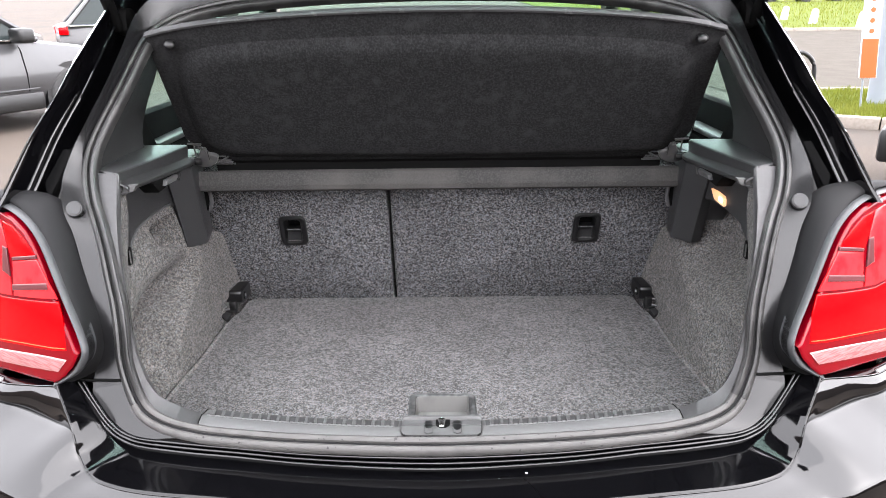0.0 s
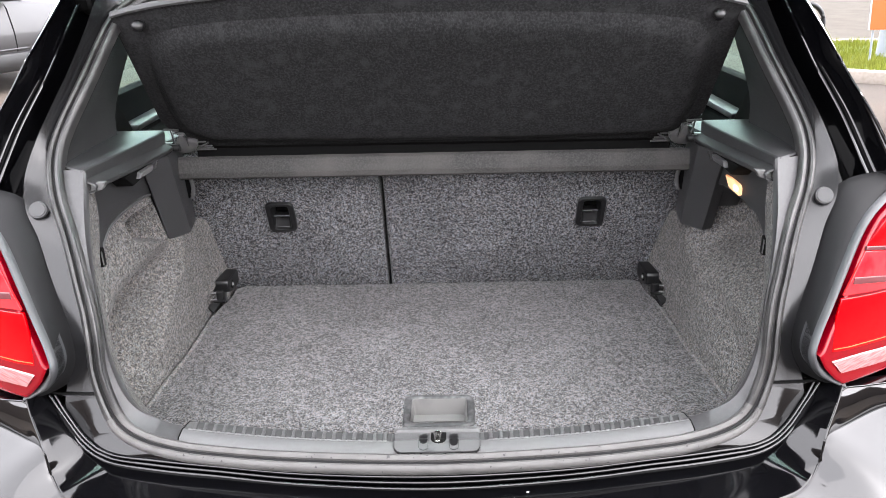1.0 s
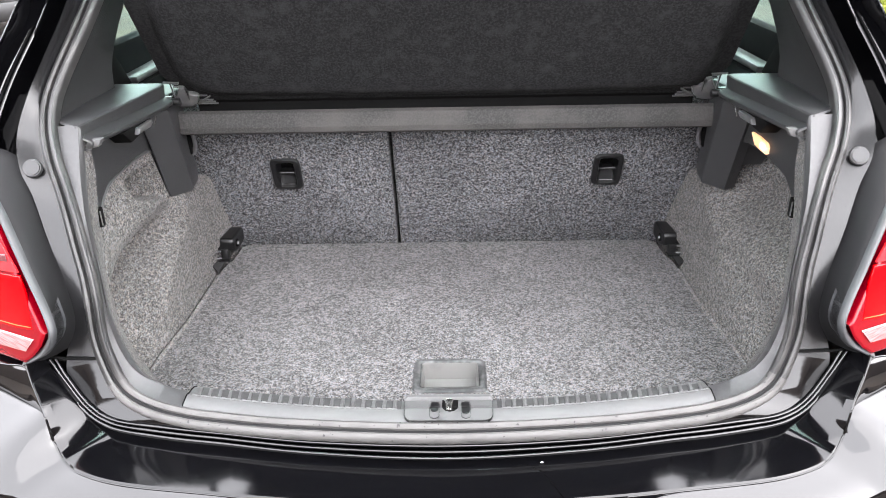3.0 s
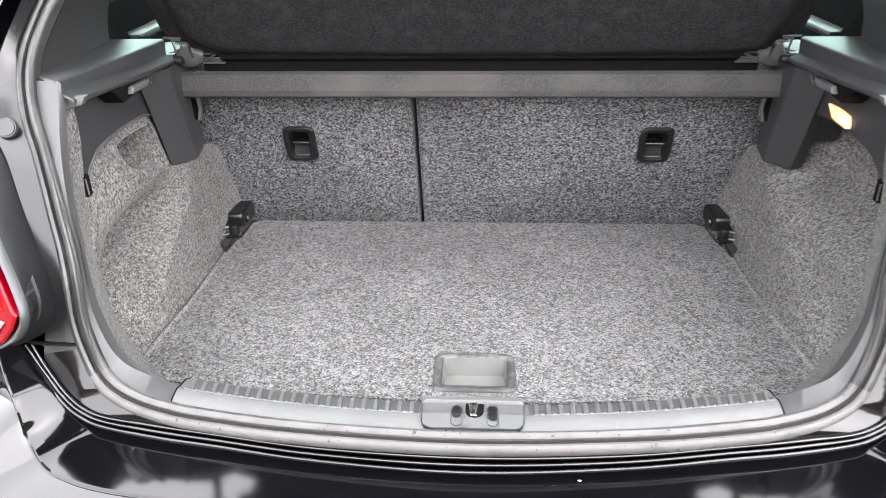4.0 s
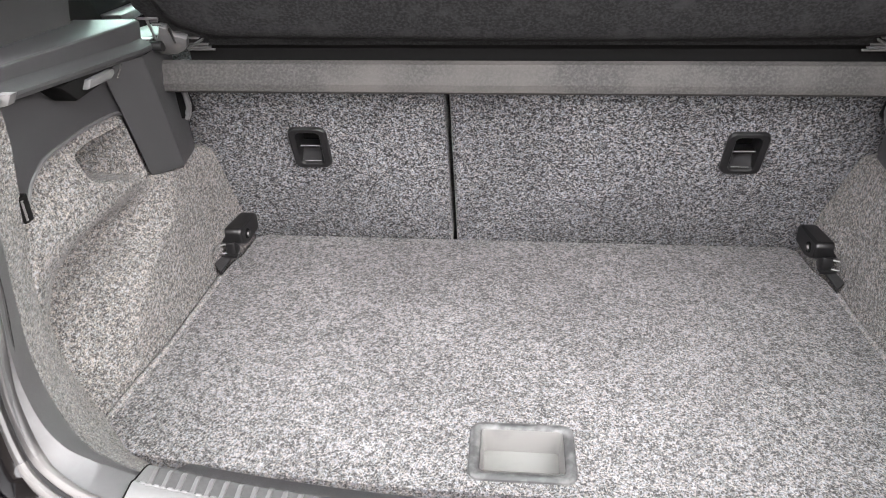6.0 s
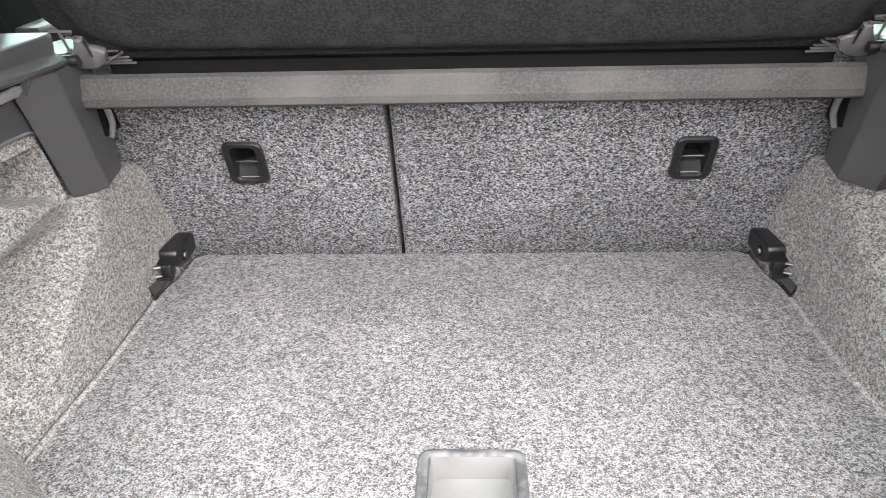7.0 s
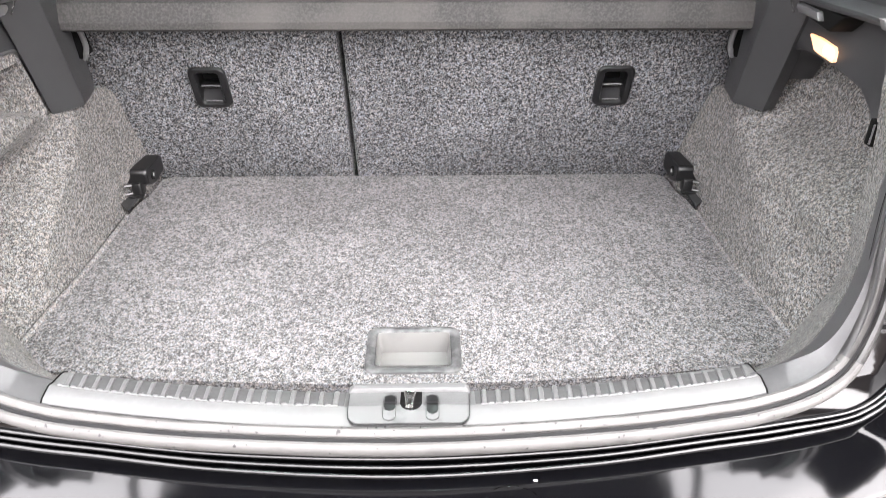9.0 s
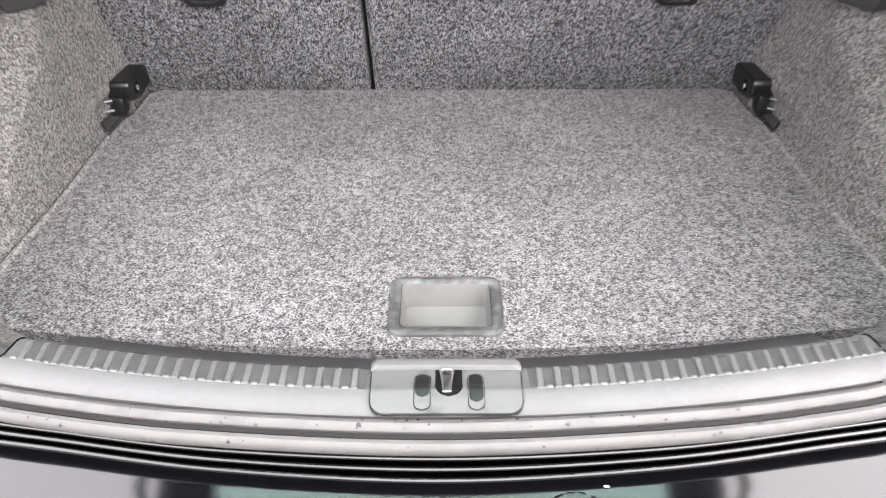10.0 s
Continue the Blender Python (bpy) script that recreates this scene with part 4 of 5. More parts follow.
def bracket(s):
    """Hinge block of the seat back with its bolt, spring clip and the dark wedge beneath."""
    def across(x0, x1):
        return lambda u, v, w: (s * (x1 - w * (x1 - x0)), u, v)
    block = part("seat_hinge", prism([(1.950, 0.650), (1.947, 0.672), (1.952, 0.678), (2.020, 0.676), (2.032, 0.670), (2.032, 0.640), (1.985, 0.636), (1.965, 0.642)], across(0.468, 0.5065), 1.0, 0.0), MATT, car, "black hinge block with a bolt")
    soft = bmesh.new()
    soft.from_mesh(block.data)
    bmesh.ops.bevel(soft, geom=soft.edges[:], offset=0.0042, segments=3, profile=0.5, affect="EDGES", clamp_overlap=True)
    soft.to_mesh(block.data)
    soft.free()
    block.data.polygons.foreach_set("use_smooth", [True] * len(block.data.polygons))
    for name, r, x, depth, mat in (("bolt_socket", 0.0098, 0.4675, 0.003, VOID), ("bolt", 0.0062, 0.4660, 0.006, DARK_ALLOY)):
        bm = bmesh.new()
        bmesh.ops.create_cone(bm, cap_ends=True, segments=6 if r < 0.007 else 18, radius1=r, radius2=r * 0.85, depth=depth, matrix=Matrix.Translation((s * x, 1.974, 0.658)) @ Matrix.Rotation(-s * math.pi / 2, 4, "Y"))
        part(name, bm, mat, block)
    part("neck", box(*sorted((s * 0.481, s * 0.4985)), 1.944, 1.966, 0.628, 0.654, 0.003), MATT, block)
    part("foot", prism([(0.478, 1.948), (0.478, 1.938), (0.505, 1.938), (0.505, 1.960), (0.490, 1.960)], lambda u, v, w: (s * u, v, 0.628 + w), 0.004, 0.001), MATT, block)
    part("wedge", prism([(0.4905, 1.975), (0.4925, 1.897), (0.512, 1.915), (0.509, 1.962)], lambda u, v, w: (s * u, v, 0.6215 + w + 0.35 * (u - 0.4905)), 0.004, 0.001), TRIM, block, "dark tab beside the boot floor")
    part("spring_clip", tube(smooth([(s * 0.497, 1.946, 0.650), (s * 0.506, 1.939, 0.6515), (s * 0.513, 1.936, 0.6510), (s * 0.5155, 1.935, 0.6460), (s * 0.514, 1.935, 0.6385), (s * 0.506, 1.936, 0.6370), (s * 0.496, 1.941, 0.6365)], 24), 0.0017, 8), FITTING, block, "bent bright wire clip")
    return block


mirrored(bracket)

# ---- lamp in the side panel ----
lamp = part("boot_lamp", prism([(1.737, 0.9665), (1.706, 0.9685), (1.671, 0.9670), (1.665, 0.962), (1.664, 0.951), (1.668, 0.9485), (1.700, 0.9490), (1.717, 0.9505)], lambda u, v, w: (0.5365 - w, u, v), 0.006, 0.001), LAMP, car, "lit amber boot lamp")
part("bulb", prism(rounded(1.669, 1.692, 0.953, 0.9635, 0.005), lambda u, v, w: (0.5303 - w, u, v), 0.0015, 0.0006), BULB, lamp, "bright pale bulb behind the cover")

# ---- sill trim with ribs and lock ----
def sill_row(dy, z, n=60):
    xs = np.linspace(-0.3750, 0.3815, n)
    return [(x, 1.299 + 0.25 * x * x + dy, z + 0.004 * (x / 0.37) ** 2) for x in xs]


sill = part("sill_trim", sheet([sill_row(0.011, 0.680), sill_row(0.012, 0.689), sill_row(0.016, 0.692), sill_row(0.034, 0.6945), sill_row(0.037, 0.6935), sill_row(0.040, 0.6915), sill_row(0.060, 0.6875), sill_row(0.066, 0.685), sill_row(0.0715, 0.680)]), SILL, car, "grey plastic sill trim with a ribbed tread", sharp=30)
# Rear slope takes the dark plastic so its shadow line is coloured in.
part("sill_return", sheet([sill_row(0.0705, 0.6795), sill_row(0.0735, 0.677), sill_row(0.080, 0.668), sill_row(0.088, 0.655), sill_row(0.11, 0.635), sill_row(0.155, 0.605)]), PLASTIC, sill, "rear face of the sill trim, coloured dark for its shadow", sharp=30)
for end in (0, -1):
    part("sill_joint", tube([sill_row(dy, z + 0.0004)[end] for dy, z in ((0.010, 0.684), (0.012, 0.689), (0.016, 0.692), (0.034, 0.6945), (0.040, 0.6915), (0.060, 0.6875), (0.066, 0.685), (0.0715, 0.680))], 0.0009, 6), VOID, sill)


for s in (1, -1):
    rows = []
    for dy, z in ((0.0362, 0.6938), (0.0400, 0.6920), (0.060, 0.6880), (0.066, 0.6855), (0.0725, 0.6790)):
        rows.append([(0.006 + s * x, 1.299 + 0.25 * x * x + dy, z + 0.004 * (x / 0.37) ** 2) for x in np.linspace(0.068, 0.3655, 40)])
    # Grooves get a darker sheet that carries their shade.
    part("tread", sheet(rows, flip=s < 0), SHADED_TREAD, sill, "tread between the ribs, coloured darker for groove shade", sharp=30)


def rib_at(x):
    y0 = 1.299 + 0.25 * x * x
    z = 0.004 * (x / 0.37) ** 2
    lean = 0.5 * x
    rows = []
    for dy, h in ((0.0350, -0.0006), (0.0356, 0.0012), (0.0372, 0.0022), (0.0400, 0.0026), (0.050, 0.0028), (0.060, 0.0030), (0.065, 0.0024), (0.070, 0.0)):
        zz = float(np.interp(dy, [0.034, 0.037, 0.040, 0.060, 0.066, 0.073], [0.6945, 0.6935, 0.6915, 0.6875, 0.685, 0.678])) + z
        cx = x + lean * (dy - 0.037)
        wide = 0.0058 if dy < 0.0355 else 0.0044 if dy < 0.0360 else 0.0030
        rows.append([(cx - wide - 0.0008, y0 + dy, zz - 0.002), (cx - wide * 0.7, y0 + dy, zz + h * 0.85), (cx, y0 + dy, zz + h), (cx + wide * 0.7, y0 + dy, zz + h * 0.85), (cx + wide + 0.0008, y0 + dy, zz - 0.002)])
    return sheet(rows)


def bead_at(x):
    """Rounded front end of a groove between two ribs."""
    bm = bmesh.new()
    bmesh.ops.create_uvsphere(bm, u_segments=12, v_segments=8, radius=1.0)
    for v in bm.verts:
        v.co = Vector((x + v.co.x * 0.0040, 1.299 + 0.25 * x * x + 0.0372 + v.co.y * 0.0022 + v.co.x * 0.002 * x, 0.6928 + 0.004 * (x / 0.37) ** 2 + v.co.z * 0.0024))
    return bm


for i in range(20):
    for s in (1, -1):
        x = 0.006 + s * (0.077 + i * 0.01505)
        part("rib", rib_at(x), SILL, sill)
        part("rib_bead", bead_at(x + s * 0.0070), SILL, sill)


def lock():
    def on_sill(v):
        return float(np.interp(v, [1.31, 1.333, 1.339, 1.359, 1.366], [0.6925, 0.6945, 0.692, 0.688, 0.686]))
    def pl(lift):
        def f(u, v, w):
            down = max(0, 1.3090 - v)
            k = min(1, down / 0.004)
            return (u, max(v, 1.3090) - 0.25 * down - (w + lift) * k, on_sill(max(v, 1.3090)) - 0.85 * down + (w + lift) * (1 - k))
        return f
    def plate(grow, lift):
        rows = []
        for t in np.linspace(0, 1, 22):
            v = 1.3095 - grow + (0.0495 + grow) * t ** 1.5
            d = max(0.0, 0.009 - (v - 1.3095 + grow))
            half = float(np.interp(v, [1.305, 1.32, 1.36], [0.0575, 0.0610, 0.0625])) - 0.009 + math.sqrt(max(0.0, 0.009 ** 2 - d * d)) + grow
            rows.append([pl(lift)(0.0050 + half * k, v, 0) for k in np.linspace(-1, 1, 17)])
        return sheet(rows, 0.002)
    cover = part("lock_cover", plate(0.0, 0.0030), PLATE, car, "plastic cover over the lock striker")
    part("cover_seam", plate(0.0010, 0.0018), MATT, cover)
    lip = []
    for x in np.linspace(-0.0590, 0.0690, 25):
        k = min(1, (0.0640 - abs(x - 0.005)) / 0.003)
        lip.append([(x, 1.3593, 0.684), (x, 1.3590, 0.6890 + 0.0040 * k), (x, 1.3605, 0.6897 + 0.0058 * k), (x, 1.3660, 0.6895 + 0.0060 * k), (x, 1.3712, 0.6880 + 0.0045 * k), (x, 1.3740, 0.682)])
    part("cover_lip", sheet(lip, flip=True), SILL, cover, "pale raised lip behind the lock")

    def patch(name, cx, half, v0, v1, lift, mat, label="", flat_top=False):
        rows = []
        for t in np.linspace(-1, 1, 21):
            v = (v0 + v1) / 2 + t * (v1 - v0) / 2
            d = max(0, half - (v - v0 if flat_top else min(v - v0, v1 - v)))
            w = math.sqrt(max(half * half - d * d, 1e-7))
            rows.append([pl(lift)(cx + w * k, v, 0) for k in (-1, -0.5, 0, 0.5, 1)])
        return part(name, sheet(rows, 0.0010), mat, cover, label)
    # Black patch painted for the shade in the striker hole.
    patch("striker_slot", 0.0072, 0.0112, 1.3255, 1.3590, 0.0036, VOID, flat_top=True)
    striker = []
    for v, half, out in ((1.3285, 0.0036, 0.0035), (1.3295, 0.0042, 0.0065), (1.336, 0.0045, 0.0080), (1.344, 0.0052, 0.0080), (1.3535, 0.0062, 0.0075), (1.3555, 0.0066, 0.0085), (1.3580, 0.0066, 0.0060)):
        striker.append([pl(0.0)(0.0056 + half * math.sin(a), v, out * (0.45 + 0.55 * math.cos(a))) for a in np.linspace(-1.57, 1.57, 11)])
    part("striker", sheet(striker, flip=True), METAL, cover, "bright steel striker")
    # Flat patches; dark ends give the recesses their shade by colour.
    for x, low in ((-0.0145, 1.324), (0.0293, 1.3195)):
        patch("recess_rim", x, 0.0069, 1.3115, 1.3540, 0.0034, MATT)
        patch("screw_recess", x, 0.0062, 1.3123, 1.3532, 0.0040, PLATE)
        patch("recess_shade", x, 0.0056, low, 1.3522, 0.0046, MATT)
    return cover


lock()

# ---- boot floor with its pull handle: loose panel ----
floor_panel = thing("boot_floor", "removable boot floor covered in grey speckled carpet", "boot floor")
edge_front = [(x, 1.452 + 0.16 * x * x) for x in np.linspace(-0.50, 0.50, 24)]
outline = edge_front + [(0.508, 1.53), (0.504, 1.60), (0.494, 1.70), (0.491, 1.80), (0.490, 1.90), (0.487, 1.935), (0.478, 1.965), (0.475, 2.03), (0.46, 2.043), (-0.46, 2.043), (-0.475, 2.03), (-0.478, 1.965), (-0.487, 1.935), (-0.490, 1.90), (-0.491, 1.80), (-0.494, 1.70), (-0.504, 1.60), (-0.508, 1.53)]


def floor_slab():
    """Carpeted board with an opening for the handle bowl."""
    bm = bmesh.new()
    hole = rounded(-0.050, 0.061, 1.477, 1.557, 0.010)
    def loop(pts, z):
        vs = [bm.verts.new((x, y, z)) for x, y in pts]
        return vs, [bm.edges.new((vs[i], vs[(i + 1) % len(vs)])) for i in range(len(vs))]
    vo, eo = loop(outline, 0.617)
    eh = loop(hole, 0.617)[1]
    bmesh.ops.triangle_fill(bm, use_beauty=True, edges=eo + eh)
    low = [bm.verts.new((x, y, 0.595)) for x, y in outline]
    k = len(outline)
    for i in range(k):
        bm.faces.new((low[i], low[(i + 1) % k], vo[(i + 1) % k], vo[i]))
    for v in bm.verts:
        if v.co.z > 0.6:
            v.co.z = 0.620
    bmesh.ops.recalc_face_normals(bm, faces=bm.faces)
    return bm


part("board", floor_slab(), CARPET, floor_panel)


for s in (1, -1):
    roll = smooth([(s * 0.507, 1.50, 0.620), (s * 0.5020, 1.60, 0.6215), (s * 0.4930, 1.70, 0.6215), (s * 0.4900, 1.80, 0.6215), (s * 0.4890, 1.885, 0.6215)], 40)
    part("edge_roll", tube(roll, 0.0042, 10), LIT_EDGE, floor_panel, "rounded carpet edge of the boot floor, coloured paler as if lit")


def bowl(rings, closed_floor):
    loops = [[(x, y, z) for x, y in rounded(u0, u1, v0, v1, r)] for u0, u1, v0, v1, r, z in rings]
    bm = sheet(loops, closed=True)
    if closed_floor:
        bm.verts.ensure_lookup_table()
        bm.faces.new(bm.verts[-len(loops[0]):])
    bmesh.ops.recalc_face_normals(bm, faces=bm.faces)
    return bm


part("pull_handle", bowl(((-0.0425, 0.0535, 1.484, 1.551, 0.005, 0.6225), (-0.041, 0.052, 1.487, 1.549, 0.005, 0.605), (-0.039, 0.050, 1.49, 1.547, 0.005, 0.592)), True), BOWL, floor_panel, "pale grey plastic pull handle bowl")
part("handle_frame", bowl(((-0.056, 0.067, 1.470, 1.564, 0.014, 0.6195), (-0.055, 0.066, 1.471, 1.563, 0.014, 0.6225), (-0.051, 0.062, 1.475, 1.559, 0.012, 0.6245), (-0.046, 0.057, 1.480, 1.554, 0.008, 0.6235), (-0.0425, 0.0535, 1.484, 1.551, 0.005, 0.6205)), False), FRAME, floor_panel, "worn mottled grey frame of the handle")

# ---- parcel shelf, tipped up ----
shelf = thing("parcel_shelf", "black felt parcel shelf tipped up on its hinges", "parcel shelf")
S0, SD, SN = Vector((0, 1.862, 1.012)), Vector((0, -0.565, 0.825)).normalized(), Vector((0, -0.825, -0.565)).normalized()


def shelf_point(x, up, out):
    return S0 + Vector((x, 0, 0)) + SD * up + SN * out


arc = [(x, 0.352 - 0.034 * (x / 0.51) ** 2 - 0.012 * abs(x / 0.51) ** 8) for x in np.linspace(0.512, -0.512, 30)]
board = [(-0.475, -0.010), (-0.512, 0.06), (-0.514, 0.28)] + arc[::-1] + [(0.514, 0.28), (0.512, 0.06), (0.475, -0.010)]
part("shelf_board", prism(board, lambda u, v, w: shelf_point(u, v, w - 0.011), 0.011, 0.003, 2), SHELF, shelf)
pad = smooth([(-0.43, 0.004), (0.0, -0.003), (0.43, 0.004), (0.476, 0.034), (0.488, 0.10), (0.484, 0.20), (0.468, 0.25), (0.43, 0.278), (0.30, 0.295), (0.0, 0.304), (-0.30, 0.295), (-0.43, 0.278), (-0.468, 0.25), (-0.484, 0.20), (-0.488, 0.10), (-0.476, 0.034), (-0.43, 0.004)], 120)[:-1]


def shelf_cushion():
    """A soft raised field that rises from the board in a wide, even curve."""
    rows = []
    for k, h in ((0.0, -0.002), (0.003, 0.0010), (0.007, 0.0040), (0.012, 0.0085), (0.018, 0.0130), (0.025, 0.0160), (0.034, 0.0176), (0.055, 0.0182), (0.10, 0.0184), (0.135, 0.0184)):
        ring = []
        for x, v in pad:
            hx, hv = 0.488, 0.155
            ring.append(shelf_point(x * (1 - k / hx), 0.150 + (v - 0.150) * (1 - k / hv), h))
        rows.append(ring)
    bm = sheet(rows, closed=True)
    bm.verts.ensure_lookup_table()
    bm.faces.new(bm.verts[-len(pad):])
    bmesh.ops.recalc_face_normals(bm, faces=bm.faces)
    return bm


part("shelf_pad", shelf_cushion(), SHELF, shelf, "raised padded middle of the shelf", sharp=80)
part("shelf_edge", sheet([[shelf_point(x, v + dv, o) for x, v in arc] for dv, o in ((-0.002, 0.0022), (0.001, 0.0015), (0.0022, -0.0005), (0.0025, -0.004), (0.0022, -0.0085), (0.0, -0.0110), (-0.006, -0.0115))], 0.001), WORN, shelf, "pale worn rear edge")
# front strip below the hinge line
strip_rows = [[(x, y, z) for x in np.linspace(-0.506, 0.506, 40)] for y, z in ((1.895, 0.960), (1.877, 0.972), (1.869, 0.9790), (1.8645, 0.977), (1.859, 0.963), (1.856, 0.957), (1.8535, 0.954), (1.854, 0.9475), (1.858, 0.9450), (1.89, 0.948))]
part("front_strip", sheet(strip_rows, 0.004), BAR, shelf, "dusty grey front strip of the shelf", sharp=30)
# Added black sheet stands in for the shade between shelf and front strip.
part("gap_shade", sheet([[(x, 1.868, 1.014) for x in (-0.47, 0, 0.47)], [(x, 1.884, 0.998) for x in (-0.47, 0, 0.47)], [(x, 1.886, 0.972) for x in (-0.47, 0, 0.47)]], 0.002), VOID, shelf, "black sheet filling the shaded gap below the shelf")
part("strip_seam", tube([(x, 1.8562, 0.9565) for x in (-0.506, 0, 0.506)], 0.0009, 6), EDGE, shelf)
part("strip_piping", tube([(x, 1.8525, 0.9460) for x in (-0.506, 0, 0.506)], 0.0018, 6), EDGE, shelf)


def shelf_hinge(s):
    def piece(name, pts, lift, depth, mat, parent, label="", r=0.0):
        return part(name, prism(pts, lambda u, v, w: tuple(shelf_point(s * u, v, w + lift)), depth, r, 2), mat, parent, label)
    body = piece("shelf_hinge", [(0.508, -0.006), (0.504, -0.016), (0.494, -0.019), (0.478, -0.017), (0.466, -0.010), (0.458, 0.001), (0.455, 0.012), (0.462, 0.017), (0.474, 0.020), (0.476, 0.033), (0.486, 0.036), (0.492, 0.022), (0.500, 0.010)], -0.002, 0.013, FITTING, shelf, "grey plastic hinge fitting", 0.005)
    piece("stem", [(0.5010, -0.004), (0.4990, -0.004), (0.4945, 0.049), (0.4970, 0.049)], 0.008, 0.003, FITTING, body)
    piece("cross_bar", [(0.480, 0.0485), (0.508, 0.0500), (0.508, 0.0525), (0.480, 0.0510)], 0.008, 0.003, FITTING, body)
    for k, wide in ((0.043, 0.487), (0.037, 0.484)):
        piece("rung", [(wide - 0.004, k), (0.494, k), (0.494, k + 0.0014), (wide - 0.004, k + 0.0014)], 0.006, 0.003, FITTING, body)
    piece("rib", [(0.4705, 0.034), (0.4722, 0.034), (0.4735, 0.008), (0.4718, 0.008)], 0.010, 0.003, MATT, body)
    for v, x in ((-0.0135, 0.426), (-0.0085, 0.430), (-0.0030, 0.432), (0.0085, 0.441)):
        piece("tooth", [(x, v - 0.0005), (0.465, v - 0.0005), (0.465, v + 0.0005), (x, v + 0.0005)], 0.0015, 0.0035, FITTING, body)
    piece("brace", [(0.463, -0.011), (0.465, -0.010), (0.437, 0.0075), (0.4355, 0.0065)], 0.002, 0.004, FITTING, body)
    part("pin", tube([(s * 0.490, 1.846, 1.008), (s * 0.505, 1.846, 1.008), (s * 0.516, 1.846, 1.007)], 0.0072, 14), MATT, body)
    part("pin_plate", box(*sorted((s * 0.503, s * 0.520)), 1.838, 1.850, 1.0172, 1.0190, 0.0006), FITTING, body)
    knob = bmesh.new()
    bmesh.ops.create_uvsphere(knob, u_segments=16, v_segments=10, radius=0.011)
    for v in knob.verts:
        v.co = shelf_point(s * 0.470 + v.co.x, 0.292 + v.co.y * 0.8, 0.006 + v.co.z)
    part("cord_knob", knob, MATT, shelf, "grey cord knob")


mirrored(shelf_hinge)


# ---- the rest of the car ----
BELT, ROOF = 0.985, 1.44


def body_side(s):
    """Lower body side from the bumper to the front wing."""
    rows = []
    for z, x in ((0.20, 0.76), (0.30, 0.82), (0.45, 0.838), (0.65, 0.841), (0.80, 0.832), (0.92, 0.80), (BELT, 0.768)):
        row = []
        for y in np.linspace(1.62, 5.0, 40):
            nose = max(0, (y - 4.3) / 0.7)
            drop = max(0, (y - 3.9) / 1.2) * 0.16 * max(0, (z - 0.6) / 0.38)
            row.append((s * (x - 0.22 * nose ** 2 + 0.0 - 0.06 * max(0, (1.75 - y) / 0.13) * max(0, (z - 0.75) / 0.3)), y, z - drop))
        rows.append(row)
    part("body_side", sheet(rows, flip=s < 0), PAINT, car, "glossy black body side")
    # side windows, pillars and roof rail
    def upper(y, k):
        return (s * (0.765 - 0.155 * k), y, BELT + (ROOF - 0.06 - BELT) * k)
    for y0, y1 in ((2.02, 2.72), (2.80, 3.55)):
        tilt0, tilt1 = (0.10, 0.0) if y0 < 2.5 else (0.0, -0.42)
        pane = part("side_window", sheet([[upper(y0 + 0.0, 0), upper((y0 + y1) / 2, 0), upper(y1, 0)], [upper(y0 + tilt0, 1), upper((y0 + y1) / 2 + (tilt0 + tilt1) / 2, 1), upper(y1 + tilt1, 1)]], 0.004), GLASS, car, "green tinted side window")
        pane.visible_shadow = False
    for y0, y1, t in ((2.70, 2.82, 0.0), (3.53, 3.62, -0.42)):
        part("pillar", sheet([[upper(y0, 0), upper(y1, 0)], [upper(y0 + t, 1), upper(y1 + t, 1)]], 0.03), PAINT, car)
    part("quarter_panel", sheet([[upper(1.72, 0), upper(1.86, 0), upper(2.03, 0)], [upper(1.84, 0.5), upper(1.95, 0.5), upper(2.08, 0.5)], [upper(1.96, 1), upper(2.04, 1), upper(2.13, 1)]], 0.02), PAINT, car)
    part("roof_rail", tube([upper(1.88, 1), upper(2.2, 1.06), upper(2.9, 1.07), upper(3.15, 1.0), upper(3.62, 0.0)], 0.03, 8), PAINT, car)
    # door linings with a grab handle, seen past the shelf
    card = part("door_lining", box(*sorted((s * 0.70, s * 0.745)), 1.97, 2.75, 0.45, 1.072, 0.012), CABIN, car, "grey-green door lining with a grab handle")
    part("door_lining_shelf", box(*sorted((s * 0.645, s * 0.705)), 1.99, 2.68, 0.90, 0.995, 0.012), CABIN, card)
    part("grab_handle", box(*sorted((s * 0.650, s * 0.69)), 2.05, 2.30, 0.997, 1.012, 0.005), EDGE, card, "pale switch plate")
    part("seat_belt", sheet([[(s * 0.60, 2.02, 1.34), (s * 0.60, 2.07, 1.34)], [(s * 0.585, 1.97, 1.15), (s * 0.585, 2.02, 1.15)], [(s * 0.55, 1.95, 1.03), (s * 0.55, 2.0, 1.03)]], 0.002), MATT, car, "black seat belt")
    # door mirror
    arm = part("door_mirror", prism(rounded(0.80, 0.99, 0.965, 1.105, 0.045), lambda u, v, w: (s * u, 3.30 + w, v), 0.11, 0.03, 3), PAINT, car, "black door mirror")
    part("mirror_glass", prism(rounded(0.825, 0.975, 0.985, 1.085, 0.03), lambda u, v, w: (s * u, 3.297 + w * 1, v), 0.004), METAL, arm)


mirrored(body_side)
part("roof", sheet([[(x, y, ROOF - 0.05 * (abs(x) / 0.6) ** 2.5 + 0.03 - 0.025 * ((y - 2.5) / 0.7) ** 2) for x in np.linspace(-0.615, 0.615, 21)] for y in np.linspace(1.89, 3.15, 14)], 0.012), PAINT, car, "glossy black roof")
